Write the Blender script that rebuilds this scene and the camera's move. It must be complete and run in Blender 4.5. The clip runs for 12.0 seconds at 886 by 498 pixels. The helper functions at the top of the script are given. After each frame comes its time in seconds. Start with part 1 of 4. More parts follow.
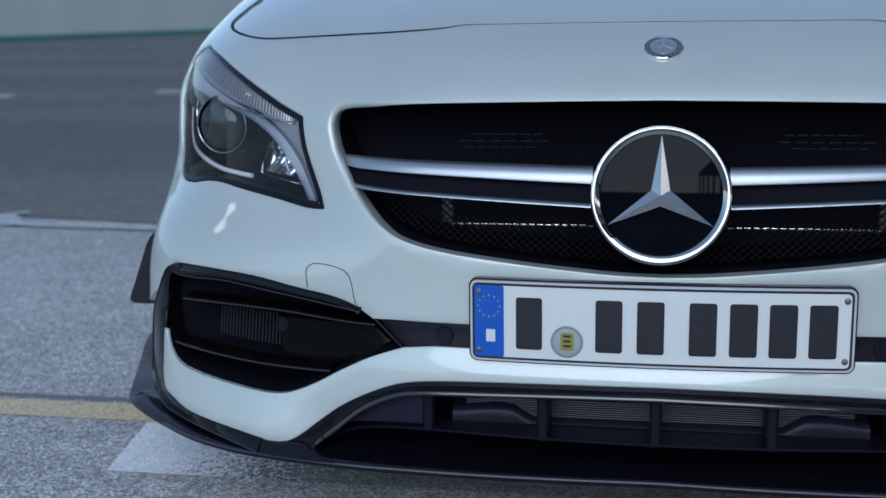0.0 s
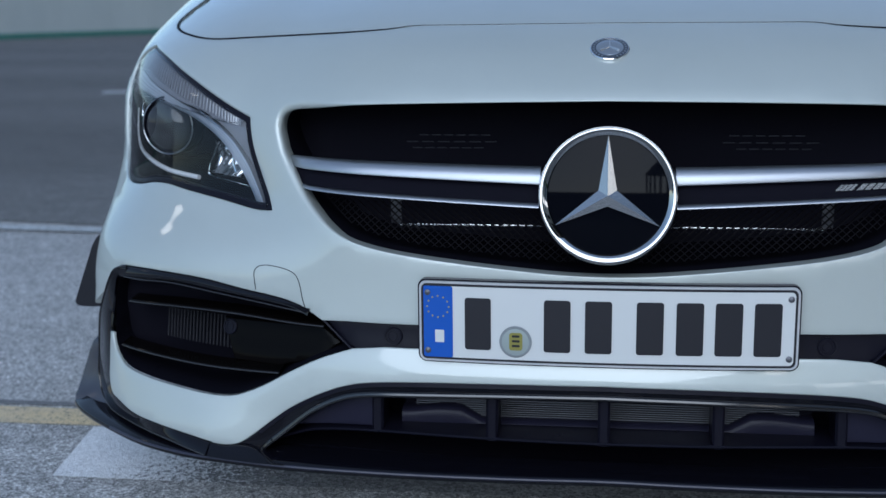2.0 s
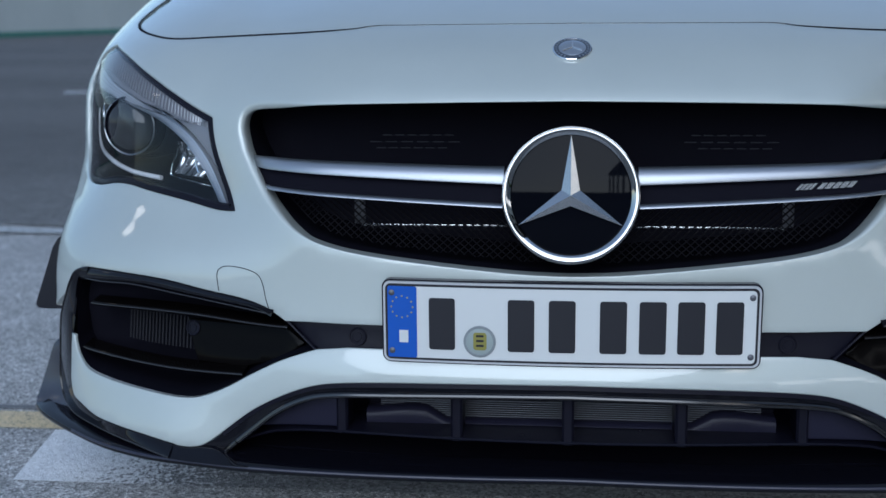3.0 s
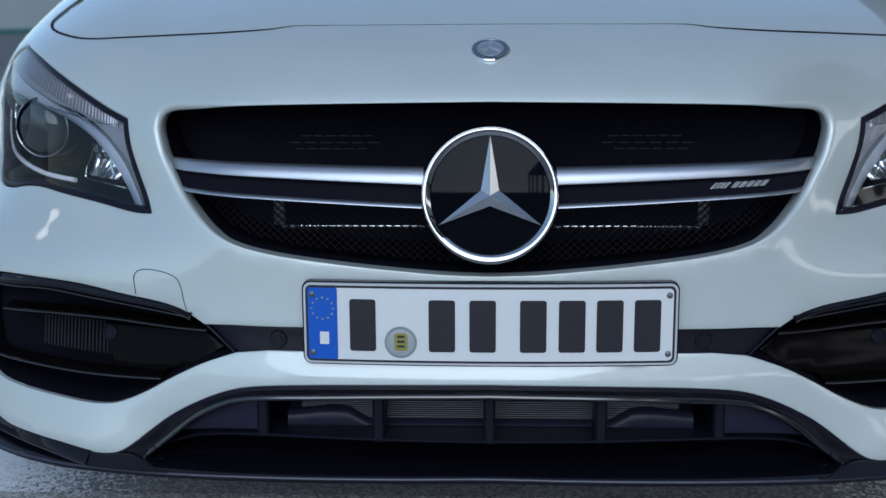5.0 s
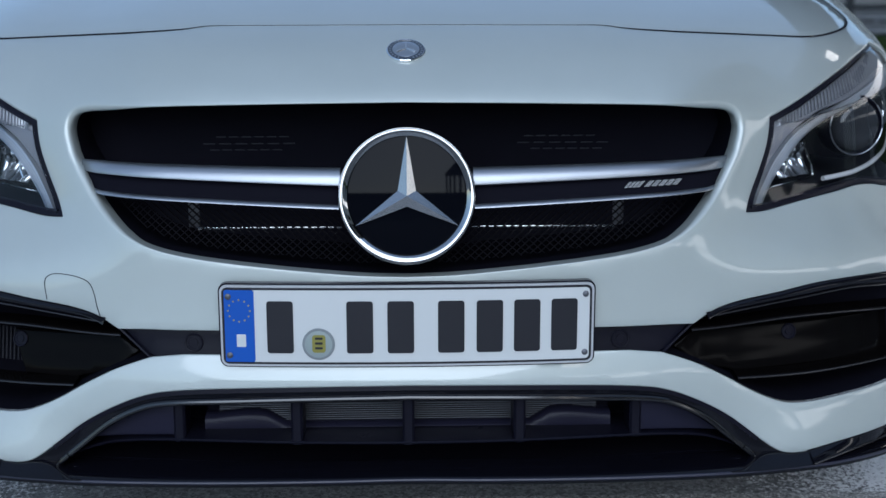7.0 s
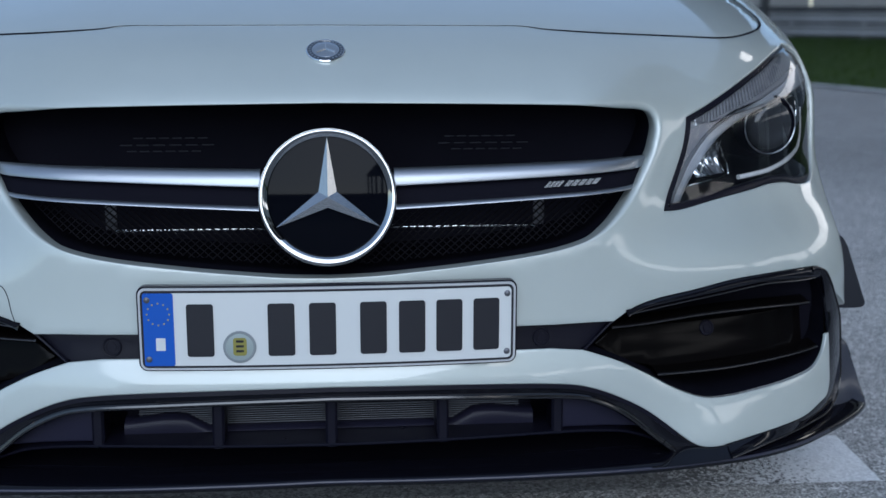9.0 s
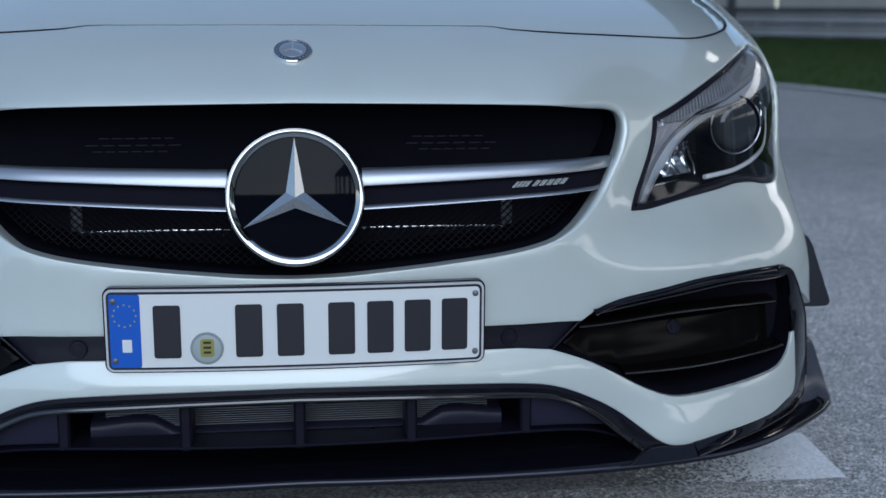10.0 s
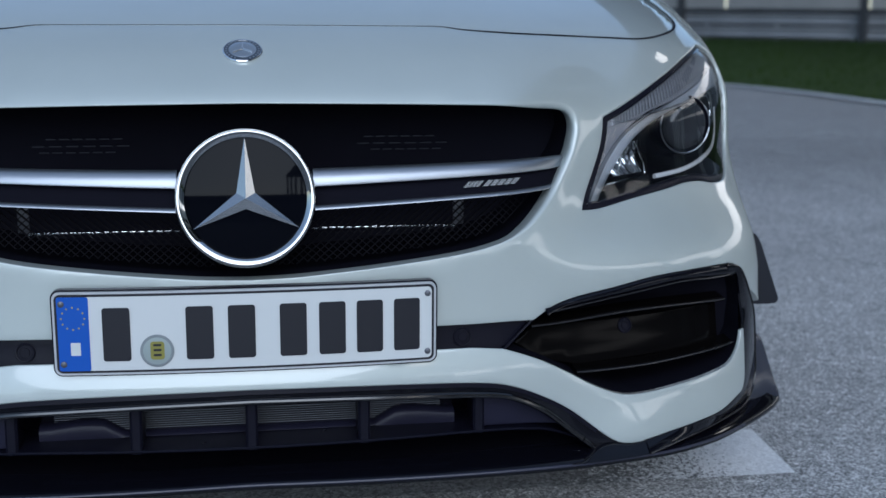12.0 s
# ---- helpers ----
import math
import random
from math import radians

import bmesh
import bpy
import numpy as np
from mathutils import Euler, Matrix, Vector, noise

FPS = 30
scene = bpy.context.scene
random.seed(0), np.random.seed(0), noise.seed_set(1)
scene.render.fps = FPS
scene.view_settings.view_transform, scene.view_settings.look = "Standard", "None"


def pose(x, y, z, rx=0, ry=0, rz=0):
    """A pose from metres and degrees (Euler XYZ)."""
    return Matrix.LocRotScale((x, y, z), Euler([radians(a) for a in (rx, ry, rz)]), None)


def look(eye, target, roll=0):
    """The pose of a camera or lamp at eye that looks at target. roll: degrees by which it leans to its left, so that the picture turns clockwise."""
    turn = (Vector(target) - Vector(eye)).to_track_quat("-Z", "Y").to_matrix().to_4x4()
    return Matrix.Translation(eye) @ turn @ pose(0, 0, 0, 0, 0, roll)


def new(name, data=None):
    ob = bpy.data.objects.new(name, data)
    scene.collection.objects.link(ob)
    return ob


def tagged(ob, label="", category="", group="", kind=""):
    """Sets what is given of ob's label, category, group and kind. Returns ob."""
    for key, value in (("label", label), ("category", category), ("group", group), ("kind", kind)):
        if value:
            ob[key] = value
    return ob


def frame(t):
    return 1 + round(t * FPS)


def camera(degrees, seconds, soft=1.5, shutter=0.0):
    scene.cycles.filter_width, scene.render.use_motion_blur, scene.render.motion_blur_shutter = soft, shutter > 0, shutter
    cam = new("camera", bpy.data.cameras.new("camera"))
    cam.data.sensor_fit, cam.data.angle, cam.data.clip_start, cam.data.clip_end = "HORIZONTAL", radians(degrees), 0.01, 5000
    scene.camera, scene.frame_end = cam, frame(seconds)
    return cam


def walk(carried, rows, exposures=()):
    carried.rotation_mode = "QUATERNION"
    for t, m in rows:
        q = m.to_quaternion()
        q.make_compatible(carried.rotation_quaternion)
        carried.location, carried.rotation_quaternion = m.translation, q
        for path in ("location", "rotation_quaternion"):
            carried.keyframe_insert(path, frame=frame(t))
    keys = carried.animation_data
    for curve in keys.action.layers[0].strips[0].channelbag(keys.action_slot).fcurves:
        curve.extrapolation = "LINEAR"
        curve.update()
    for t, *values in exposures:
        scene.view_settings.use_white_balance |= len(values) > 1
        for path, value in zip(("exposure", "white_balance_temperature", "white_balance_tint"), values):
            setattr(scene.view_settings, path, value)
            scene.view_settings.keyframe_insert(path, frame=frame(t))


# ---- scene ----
EXPOSURE = -0.04
cam = camera(40.69, 12.0)
# seconds, eye (x, y, z), turn, tilt, lean: a pan on a tripod, the lens a little before the pivot
ROWS = [
    (0, -0.0095, -1.6253, 0.8029, 10.146, -11.502, -0.831),
    (0.5, -0.0090, -1.6252, 0.8029, 9.699, -11.496, -0.792),
    (1, -0.0084, -1.6251, 0.8029, 9.152, -11.499, -0.748),
    (1.5, -0.0077, -1.6250, 0.8029, 8.527, -11.501, -0.692),
    (2, -0.0068, -1.6249, 0.8029, 7.726, -11.497, -0.634),
    (2.5, -0.0059, -1.6248, 0.8029, 6.933, -11.500, -0.598),
    (3, -0.0049, -1.6247, 0.8028, 6.023, -11.507, -0.524),
    (5, -0.0007, -1.6244, 0.8028, 2.267, -11.506, -0.299),
    (5.5, 0.0004, -1.6243, 0.8028, 1.342, -11.508, -0.251),
    (6, 0.0016, -1.6243, 0.8029, 0.288, -11.500, -0.195),
    (6.5, 0.0026, -1.6243, 0.8029, -0.634, -11.499, -0.136),
    (7, 0.0037, -1.6243, 0.8029, -1.620, -11.498, -0.096),
    (9, 0.0079, -1.6246, 0.8029, -5.306, -11.471, 0.114),
    (9.5, 0.0087, -1.6247, 0.8029, -6.067, -11.466, 0.180),
    (10, 0.0095, -1.6248, 0.8029, -6.812, -11.459, 0.234),
    (10.5, 0.0102, -1.6248, 0.8029, -7.440, -11.455, 0.261),
    (11, 0.0110, -1.6249, 0.8029, -8.093, -11.449, 0.297),
    (11.5, 0.0116, -1.6250, 0.8029, -8.628, -11.443, 0.336),
    (12, 0.0121, -1.6251, 0.8029, -9.074, -11.441, 0.362),
]
walk(cam, [(t, pose(x, y, z, 90 + tilt, 0, turn) @ pose(0, 0, 0, 0, 0, lean)) for t, x, y, z, turn, tilt, lean in ROWS],
     exposures=[(0.0, EXPOSURE, 5380, 8), (12.0, EXPOSURE, 5380, 8)])
cam.data.dof.use_dof = True
cam.data.dof.focus_distance = 1.68
cam.data.dof.aperture_fstop = 5.0

# light: a low, veiled sun behind the camera, under a thinly clouded sky
SUN_AT, SUN_HIGH = radians(176), radians(22)
world = bpy.data.worlds.new("evening_sky")
scene.world = world
world.use_nodes = True
wt = world.node_tree
sky = wt.nodes.new("ShaderNodeTexSky")
sky.sky_type, sky.sun_disc = "NISHITA", False
sky.sun_elevation, sky.sun_rotation = SUN_HIGH, SUN_AT
sky.air_density, sky.dust_density, sky.ozone_density = 1.0, 0.4, 1.5
wt.nodes["Background"].inputs["Strength"].default_value = 0.14
veil = wt.nodes.new("ShaderNodeMix")  # thin high cloud over the whole sky
veil.data_type = "RGBA"
veil.inputs[0].default_value = 0.25
veil.inputs[7].default_value = (4.7, 4.9, 5.05, 1)
wt.links.new(sky.outputs[0], veil.inputs[6])
wt.links.new(veil.outputs[2], wt.nodes["Background"].inputs["Color"])
sun = new("sun", bpy.data.lights.new("sun", "SUN"))
sun.data.energy, sun.data.angle, sun.data.color = 2.2, radians(60), (1.0, 0.97, 0.94)
sun_from = Vector((math.sin(SUN_AT) * math.cos(SUN_HIGH), math.cos(SUN_AT) * math.cos(SUN_HIGH), math.sin(SUN_HIGH)))
sun.matrix_world = look(sun_from * 40, (0, 0, 0))


# ---- materials ----
def material(name, colour, rough=0.5, metal=0.0, coat=0.0, spec=0.5):
    m = bpy.data.materials.new(name)
    m.use_nodes = True
    b = m.node_tree.nodes["Principled BSDF"]
    b.inputs["Base Color"].default_value = (*colour, 1)
    b.inputs["Roughness"].default_value = rough
    b.inputs["Metallic"].default_value = metal
    b.inputs["Specular IOR Level"].default_value = spec
    b.inputs["Coat Weight"].default_value = coat
    b.inputs["Coat Roughness"].default_value = 0.03
    return m


def node(m, kind, **values):
    n = m.node_tree.nodes.new(kind)
    for k, v in values.items():
        n.inputs[k.replace("_", " ")].default_value = v
    return n


def wire(m, a, b, out=0):
    m.node_tree.links.new(a.outputs[out], b)


def shader(m):
    return m.node_tree.nodes["Principled BSDF"]


def noise_node(m, scale, detail=4.0, stretch=(1, 1, 1), rough=0.55):
    g = m.node_tree.nodes.new("ShaderNodeNewGeometry")
    mp = node(m, "ShaderNodeMapping", Scale=stretch)
    wire(m, g, mp.inputs["Vector"])
    n = node(m, "ShaderNodeTexNoise", Scale=scale, Detail=detail, Roughness=rough)
    wire(m, mp, n.inputs["Vector"])
    return n


def ramp(m, src, stops, out=0):
    r = m.node_tree.nodes.new("ShaderNodeValToRGB")
    el = r.color_ramp.elements
    while len(el) < len(stops):
        el.new(0.5)
    for e, (p, c) in zip(el, stops):
        e.position = p
        e.color = (*c, 1) if len(c) == 3 else (c[0], c[0], c[0], 1)
    wire(m, src, r.inputs["Fac"], out)
    return r


def mix(m, fac, a, b, mode="MIX"):
    n = m.node_tree.nodes.new("ShaderNodeMix")
    n.data_type, n.blend_type = "RGBA", mode
    for v, i in ((fac, 0), (a, 6), (b, 7)):
        if isinstance(v, bpy.types.Node):
            wire(m, v, n.inputs[i], 2 if v.bl_idname == "ShaderNodeMix" else 0)
        elif isinstance(v, (int, float)):
            n.inputs[i].default_value = v
        else:
            n.inputs[i].default_value = (*v, 1)
    return n


def set_colour(m, n):
    wire(m, n, shader(m).inputs["Base Color"], 2 if n.bl_idname == "ShaderNodeMix" else 0)


def bump(m, n, strength, distance, out=0):
    b = node(m, "ShaderNodeBump", Strength=strength, Distance=distance)
    wire(m, n, b.inputs["Height"], out)
    wire(m, b, shader(m).inputs["Normal"])
    return b


def rough_from(m, n, lo, hi, out=0):
    r = node(m, "ShaderNodeMapRange")
    r.inputs["To Min"].default_value, r.inputs["To Max"].default_value = lo, hi
    wire(m, n, r.inputs["Value"], out)
    wire(m, r, shader(m).inputs["Roughness"])


def make_paint():
    m = material("white_car_paint", (0.60, 0.62, 0.605), 0.5, metal=0.4, coat=1.0)
    shader(m).inputs["Coat IOR"].default_value = 1.65
    dust = noise_node(m, 9.0, 6.0)
    set_colour(m, ramp(m, dust, [(0.3, (0.510, 0.552, 0.522)), (0.75, (0.535, 0.577, 0.547))]))
    peel = noise_node(m, 700.0, 1.0)
    b = node(m, "ShaderNodeBump", Strength=0.02, Distance=0.0004)
    wire(m, peel, b.inputs["Height"])
    wire(m, b, shader(m).inputs["Coat Normal"])
    film = noise_node(m, 30.0, 5.0)
    r = node(m, "ShaderNodeMapRange")
    r.inputs["To Min"].default_value, r.inputs["To Max"].default_value = 0.02, 0.06
    wire(m, film, r.inputs["Value"])
    wire(m, r, shader(m).inputs["Coat Roughness"])
    return m


def make_black_gloss():
    m = material("gloss_black_plastic", (0.004, 0.004, 0.007), 0.1, spec=0.4)
    rough_from(m, noise_node(m, 40.0, 5.0), 0.03, 0.08)
    return m


def make_black_satin(name="satin_black_plastic", v=0.007, rough=0.30, tint=1.9):
    m = material(name, (v, v * 0.97, v * tint), rough)
    shader(m).inputs["Specular IOR Level"].default_value = 0.16
    grain = noise_node(m, 900.0, 2.0)
    bump(m, grain, 0.25, 0.0004)
    rough_from(m, noise_node(m, 25.0, 5.0), rough - 0.08, rough + 0.1)
    return m


def make_brushed():
    m = material("brushed_silver", (0.46, 0.48, 0.51), 0.4, metal=1.0)
    n = noise_node(m, 60.0, 3.0, (1, 30, 30))
    rough_from(m, n, 0.36, 0.46)
    return m


def make_chrome():
    m = material("chrome", (0.80, 0.81, 0.82), 0.06, metal=1.0)
    rough_from(m, noise_node(m, 60.0, 4.0), 0.04, 0.12)
    return m


def make_lens():
    m = bpy.data.materials.new("clear_lens")
    m.use_nodes = True
    nt = m.node_tree
    nt.nodes.remove(nt.nodes["Principled BSDF"])
    clear = node(m, "ShaderNodeBsdfTransparent", Color=(0.96, 0.97, 0.98, 1))
    gloss = node(m, "ShaderNodeBsdfGlossy", Roughness=0.03, Color=(1, 1, 1, 1))
    fres = node(m, "ShaderNodeFresnel", IOR=1.38)
    mx = nt.nodes.new("ShaderNodeMixShader")
    wire(m, fres, mx.inputs[0])
    wire(m, clear, mx.inputs[1])
    wire(m, gloss, mx.inputs[2])
    wire(m, mx, nt.nodes["Material Output"].inputs["Surface"])
    return m


def cell_node(m, scale, seed=0.0):
    """A random grey for each small stone."""
    g = m.node_tree.nodes.new("ShaderNodeNewGeometry")
    mp = node(m, "ShaderNodeMapping", Location=(seed, seed * 0.7, 0))
    wire(m, g, mp.inputs["Vector"])
    warp = node(m, "ShaderNodeTexNoise", Scale=scale * 0.9, Detail=2.0)
    wire(m, mp, warp.inputs["Vector"])
    shift = m.node_tree.nodes.new("ShaderNodeVectorMath")
    shift.operation = "MULTIPLY_ADD"
    wire(m, warp, shift.inputs[0], 1)
    shift.inputs[1].default_value = (0.9 / scale,) * 3
    wire(m, mp, shift.inputs[2])
    v = node(m, "ShaderNodeTexVoronoi", Scale=scale)
    wire(m, shift, v.inputs["Vector"])
    bw = m.node_tree.nodes.new("ShaderNodeSeparateColor")
    wire(m, v, bw.inputs[0], 1)
    return bw, v


def make_asphalt(name="worn_asphalt", k=1.0):
    m = material(name, (0.06, 0.06, 0.062), 0.85, spec=0.25)
    big = noise_node(m, 0.35, 5.0)
    patch = noise_node(m, 5.0, 6.0, rough=0.65)
    lane = noise_node(m, 0.5, 4.0, (0.12, 1.0, 1.0))
    fine = noise_node(m, 260.0, 6.0, rough=0.75)
    small, small_v = cell_node(m, 290.0)
    large, large_v = cell_node(m, 85.0, 3.0)
    base = ramp(m, big, [(0.25, (0.525 * k, 0.522 * k, 0.515 * k)), (0.8, (0.65 * k, 0.645 * k, 0.636 * k))])
    streak = ramp(m, lane, [(0.36, (0.80,)), (0.64, (1.0,))])
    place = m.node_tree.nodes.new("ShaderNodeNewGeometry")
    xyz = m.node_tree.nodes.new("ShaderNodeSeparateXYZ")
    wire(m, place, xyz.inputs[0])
    # fall-off of light with distance along y, put into the ground colour
    far_dimming = node(m, "ShaderNodeMapRange")
    far_dimming.inputs["From Min"].default_value, far_dimming.inputs["From Max"].default_value = 1.0, 5.0
    far_dimming.inputs["To Min"].default_value, far_dimming.inputs["To Max"].default_value = 1.0, 0.60
    wire(m, xyz, far_dimming.inputs["Value"], 1)
    stain = ramp(m, patch, [(0.32, (0.84,)), (0.60, (1.0,))])
    stones = ramp(m, small, [(0.0, (0.40,)), (0.5, (0.95,)), (1.0, (1.85,))])
    chips = ramp(m, large, [(0.0, (0.82,)), (0.6, (1.0,)), (1.0, (1.2,))])
    grit = ramp(m, fine, [(0.30, (0.45,)), (0.5, (1.0,)), (0.70, (1.5,))])
    c = mix(m, 1.0, base, streak, "MULTIPLY")
    for layer in (far_dimming, stain, stones, chips, grit):
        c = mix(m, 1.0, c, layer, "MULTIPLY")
    # a ragged, slightly darker patch under the nose
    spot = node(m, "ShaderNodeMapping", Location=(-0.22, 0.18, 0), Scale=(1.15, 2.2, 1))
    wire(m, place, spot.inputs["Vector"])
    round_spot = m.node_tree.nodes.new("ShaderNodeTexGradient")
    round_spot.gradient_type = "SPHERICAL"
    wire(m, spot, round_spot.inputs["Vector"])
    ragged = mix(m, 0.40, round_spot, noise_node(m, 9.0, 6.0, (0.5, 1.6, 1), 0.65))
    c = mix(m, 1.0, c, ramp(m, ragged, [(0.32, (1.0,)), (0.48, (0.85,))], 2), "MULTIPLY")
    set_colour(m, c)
    bump(m, mix(m, 0.45, small_v, fine), 0.7, 0.006, 2)
    return m


def make_marking(name, colour, dirt, worn, seed=0.0, mid=0.0):
    """Road paint that has worn through to the asphalt under it, most of all about the middle of the line."""
    m = material(name, colour, 0.7)
    fine = noise_node(m, 260.0, 6.0, rough=0.75)
    small, small_v = cell_node(m, 230.0, 1.0)
    wear = noise_node(m, 4.0 + seed, 5.0, rough=0.6)
    stain = noise_node(m, 2.3 + seed, 6.0, (1, 3, 1), 0.65)
    blotch = noise_node(m, 55.0, 5.0, (2.2, 0.8, 1), 0.7)
    paint = mix(m, ramp(m, stain, [(0.35, (0.0,)), (0.70, (0.85,))]), colour, dirt)
    paint = mix(m, 1.0, paint, ramp(m, small, [(0.0, (0.80,)), (1.0, (1.06,))]), "MULTIPLY")
    bare = ramp(m, small, [(0.0, (0.10, 0.102, 0.106)), (1.0, (0.44, 0.445, 0.45))])
    w = mix(m, 0.5, mix(m, 0.55, wear, blotch), small)
    if mid:
        g = m.node_tree.nodes.new("ShaderNodeNewGeometry")
        xyz = m.node_tree.nodes.new("ShaderNodeSeparateXYZ")
        wire(m, g, xyz.inputs[0])
        far = m.node_tree.nodes.new("ShaderNodeMath")
        far.operation = "ABSOLUTE"
        wire(m, xyz, far.inputs[0])
        keep = ramp(m, far, [(0.52, (0.5 - mid,)), (0.92, (0.5 + mid,))])
        w = mix(m, 1.0, w, keep, "LINEAR_LIGHT")
    mask = ramp(m, w, [(worn - 0.06, (0.0,)), (worn + 0.06, (1.0,))], 2)
    set_colour(m, mix(m, mask, bare, paint))
    bump(m, mix(m, 0.45, small_v, fine), 0.6, 0.005, 2)
    return m


def make_grass():
    m = material("mown_grass", (0.05, 0.10, 0.03), 0.8)
    a = noise_node(m, 0.6, 6.0)
    b = noise_node(m, 30.0, 6.0)
    c = mix(m, 0.5, ramp(m, a, [(0.3, (0.026, 0.050, 0.008)), (0.75, (0.046, 0.080, 0.012))]),
            ramp(m, b, [(0.3, (0.020, 0.041, 0.006)), (0.7, (0.055, 0.088, 0.015))]))
    set_colour(m, c)
    shader(m).inputs["Specular IOR Level"].default_value = 0.12
    bump(m, b, 0.9, 0.05)
    return m


def make_wall(name, lo, hi):
    m = material(name, lo, 0.8)
    a = noise_node(m, 0.7, 8.0, (1, 1, 0.25), 0.65)
    b = noise_node(m, 25.0, 5.0)
    set_colour(m, mix(m, 0.3, ramp(m, a, [(0.3, lo), (0.75, hi)]), ramp(m, b, [(0.3, lo), (0.7, hi)])))
    bump(m, b, 0.3, 0.01)
    return m


PAINT = make_paint()
GLOSS = make_black_gloss()
SATIN = make_black_satin()
DARK = make_black_satin("black_interior", 0.007, 0.7, 1.7)
shader(DARK).inputs["Specular IOR Level"].default_value = 0.05
DUCT = make_black_satin("blue_black_duct", 0.016, 0.30)
CHROME = make_chrome()
SILVER = make_brushed()
LENS = make_lens()
ALLOY = material("radiator_alloy", (0.14, 0.143, 0.16), 0.45, metal=0.7)
REFLECTOR = material("lamp_reflector", (0.50, 0.52, 0.55), 0.30, metal=1.0)
ARM_SILVER = material("arm_silver", (0.60, 0.61, 0.62), 0.24, metal=1.0)
BROW = material("pale_lamp_trim", (0.62, 0.65, 0.70), 0.30, metal=0.5)
LIGHTBAR = material("white_light_guide", (0.75, 0.77, 0.80), 0.25, coat=0.6)
PLATE_WHITE = material("plate_white", (0.67, 0.685, 0.67), 0.4)
PLATE_BLUE = material("plate_blue", (0.012, 0.09, 0.46), 0.4)
PLATE_INK = material("plate_ink", (0.015, 0.015, 0.02), 0.4)
YELLOW_INK = material("star_yellow", (0.40, 0.33, 0.09), 0.5)
SEAL_GREY = material("seal_grey", (0.32, 0.37, 0.36), 0.5)
SEAL_GOLD = material("seal_gold", (0.26, 0.24, 0.05), 0.5)
MESH_BLACK = material("mesh_black", (0.005, 0.0045, 0.006), 0.5, spec=0.03)
SATIN_CHROME = material("satin_chrome", (0.84, 0.845, 0.85), 0.24, metal=1.0)
PROJECTOR_GLASS = material("projector_glass", (0.030, 0.032, 0.037), 0.06, spec=0.45)
BLANK = material("vent_blank_black", (0.0035, 0.003, 0.003), 0.12, spec=0.06)
RING_CHROME = material("ring_chrome", (0.42, 0.43, 0.44), 0.05, metal=1.0)
# black plastic lightened to blue: the sky's reflection is put into the colour
WINGLET_SKY = material("winglet_sky_tint", (0.038, 0.041, 0.056), 0.24, spec=0.8)
FLICK_DARK = material("flick_black", (0.012, 0.013, 0.019), 0.3, spec=0.35)
# shinier than the black parts: tubes added along edges to carry highlight lines
FIN_EDGE = material("shiny_fin_edge", (0.016, 0.015, 0.017), 0.22, spec=0.6)
FACET = material("reflector_facet", (0.55, 0.57, 0.60), 0.14, metal=1.0)
RIB_GREY = material("rib_grey", (0.42, 0.43, 0.46), 0.3, metal=0.6)
SMOKED = material("smoked_lamp_trim", (0.27, 0.275, 0.30), 0.3, metal=0.3)
# the lip's bluish highlight, put into the base colour
LIP_GLINT = material("bluish_lip_glint", (0.028, 0.029, 0.05), 0.32, spec=0.5)
BEAD = material("gloss_bead", (0.004, 0.004, 0.006), 0.12, spec=0.9)
DIM_FIN = material("dim_fin_alloy", (0.014, 0.0145, 0.019), 0.5, spec=0.12)
PLATE_METAL = material("plate_rim_alloy", (0.66, 0.67, 0.68), 0.3, metal=0.4)
SEAL_RIM = make_wall("seal_rim", (0.16, 0.18, 0.19), (0.36, 0.39, 0.40))
FIN_GREY = material("dull_fin_alloy", (0.13, 0.135, 0.15), 0.5, metal=0.5)
DISH = material("gloss_dish_black", (0.003, 0.0035, 0.006), 0.03, spec=0.08)
RUBBER = material("tyre_rubber", (0.012, 0.012, 0.012), 0.7)
GLASS = material("dark_glass", (0.004, 0.005, 0.008), 0.03, spec=0.42)
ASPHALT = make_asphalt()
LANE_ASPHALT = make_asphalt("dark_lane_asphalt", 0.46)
WHITE_MARK = make_marking("worn_white_marking", (0.95, 0.955, 0.96), (0.88, 0.885, 0.89), 0.46, 0.0, 0.17)
YELLOW_MARK = make_marking("faded_yellow_marking", (0.78, 0.62, 0.36), (0.66, 0.55, 0.38), 0.27, 3.0)
LINE_MARK = make_marking("white_line", (0.66, 0.68, 0.69), (0.48, 0.50, 0.51), 0.37, 5.0)
TAR = make_wall("tar_joint", (0.13, 0.13, 0.135), (0.22, 0.22, 0.225))
DARK_WALL = make_wall("dark_barrier", (0.05, 0.05, 0.052), (0.09, 0.09, 0.092))
GRASS = make_grass()
# unseen glow, added only for the highlights it leaves in the car's paint
GLINT_PANEL = material("glint_panel", (0.8, 0.7, 0.6), 0.5)
shader(GLINT_PANEL).inputs["Emission Color"].default_value = (1.0, 0.86, 0.72, 1)
shader(GLINT_PANEL).inputs["Emission Strength"].default_value = 4.0
# fill light: glowing panels added to lift the car's right side
WARM_FILL = material("warm_fill_panel", (0.3, 0.28, 0.25), 0.2)
shader(WARM_FILL).inputs["Emission Color"].default_value = (1.0, 0.88, 0.76, 1)
shader(WARM_FILL).inputs["Emission Strength"].default_value = 2.4
CONCRETE = make_wall("pale_concrete", (0.35, 0.385, 0.38), (0.46, 0.495, 0.48))
GREEN = make_wall("green_wall_paint", (0.03, 0.13, 0.10), (0.05, 0.19, 0.15))
STEEL = make_wall("galvanised_steel", (0.19, 0.195, 0.205), (0.33, 0.335, 0.35))
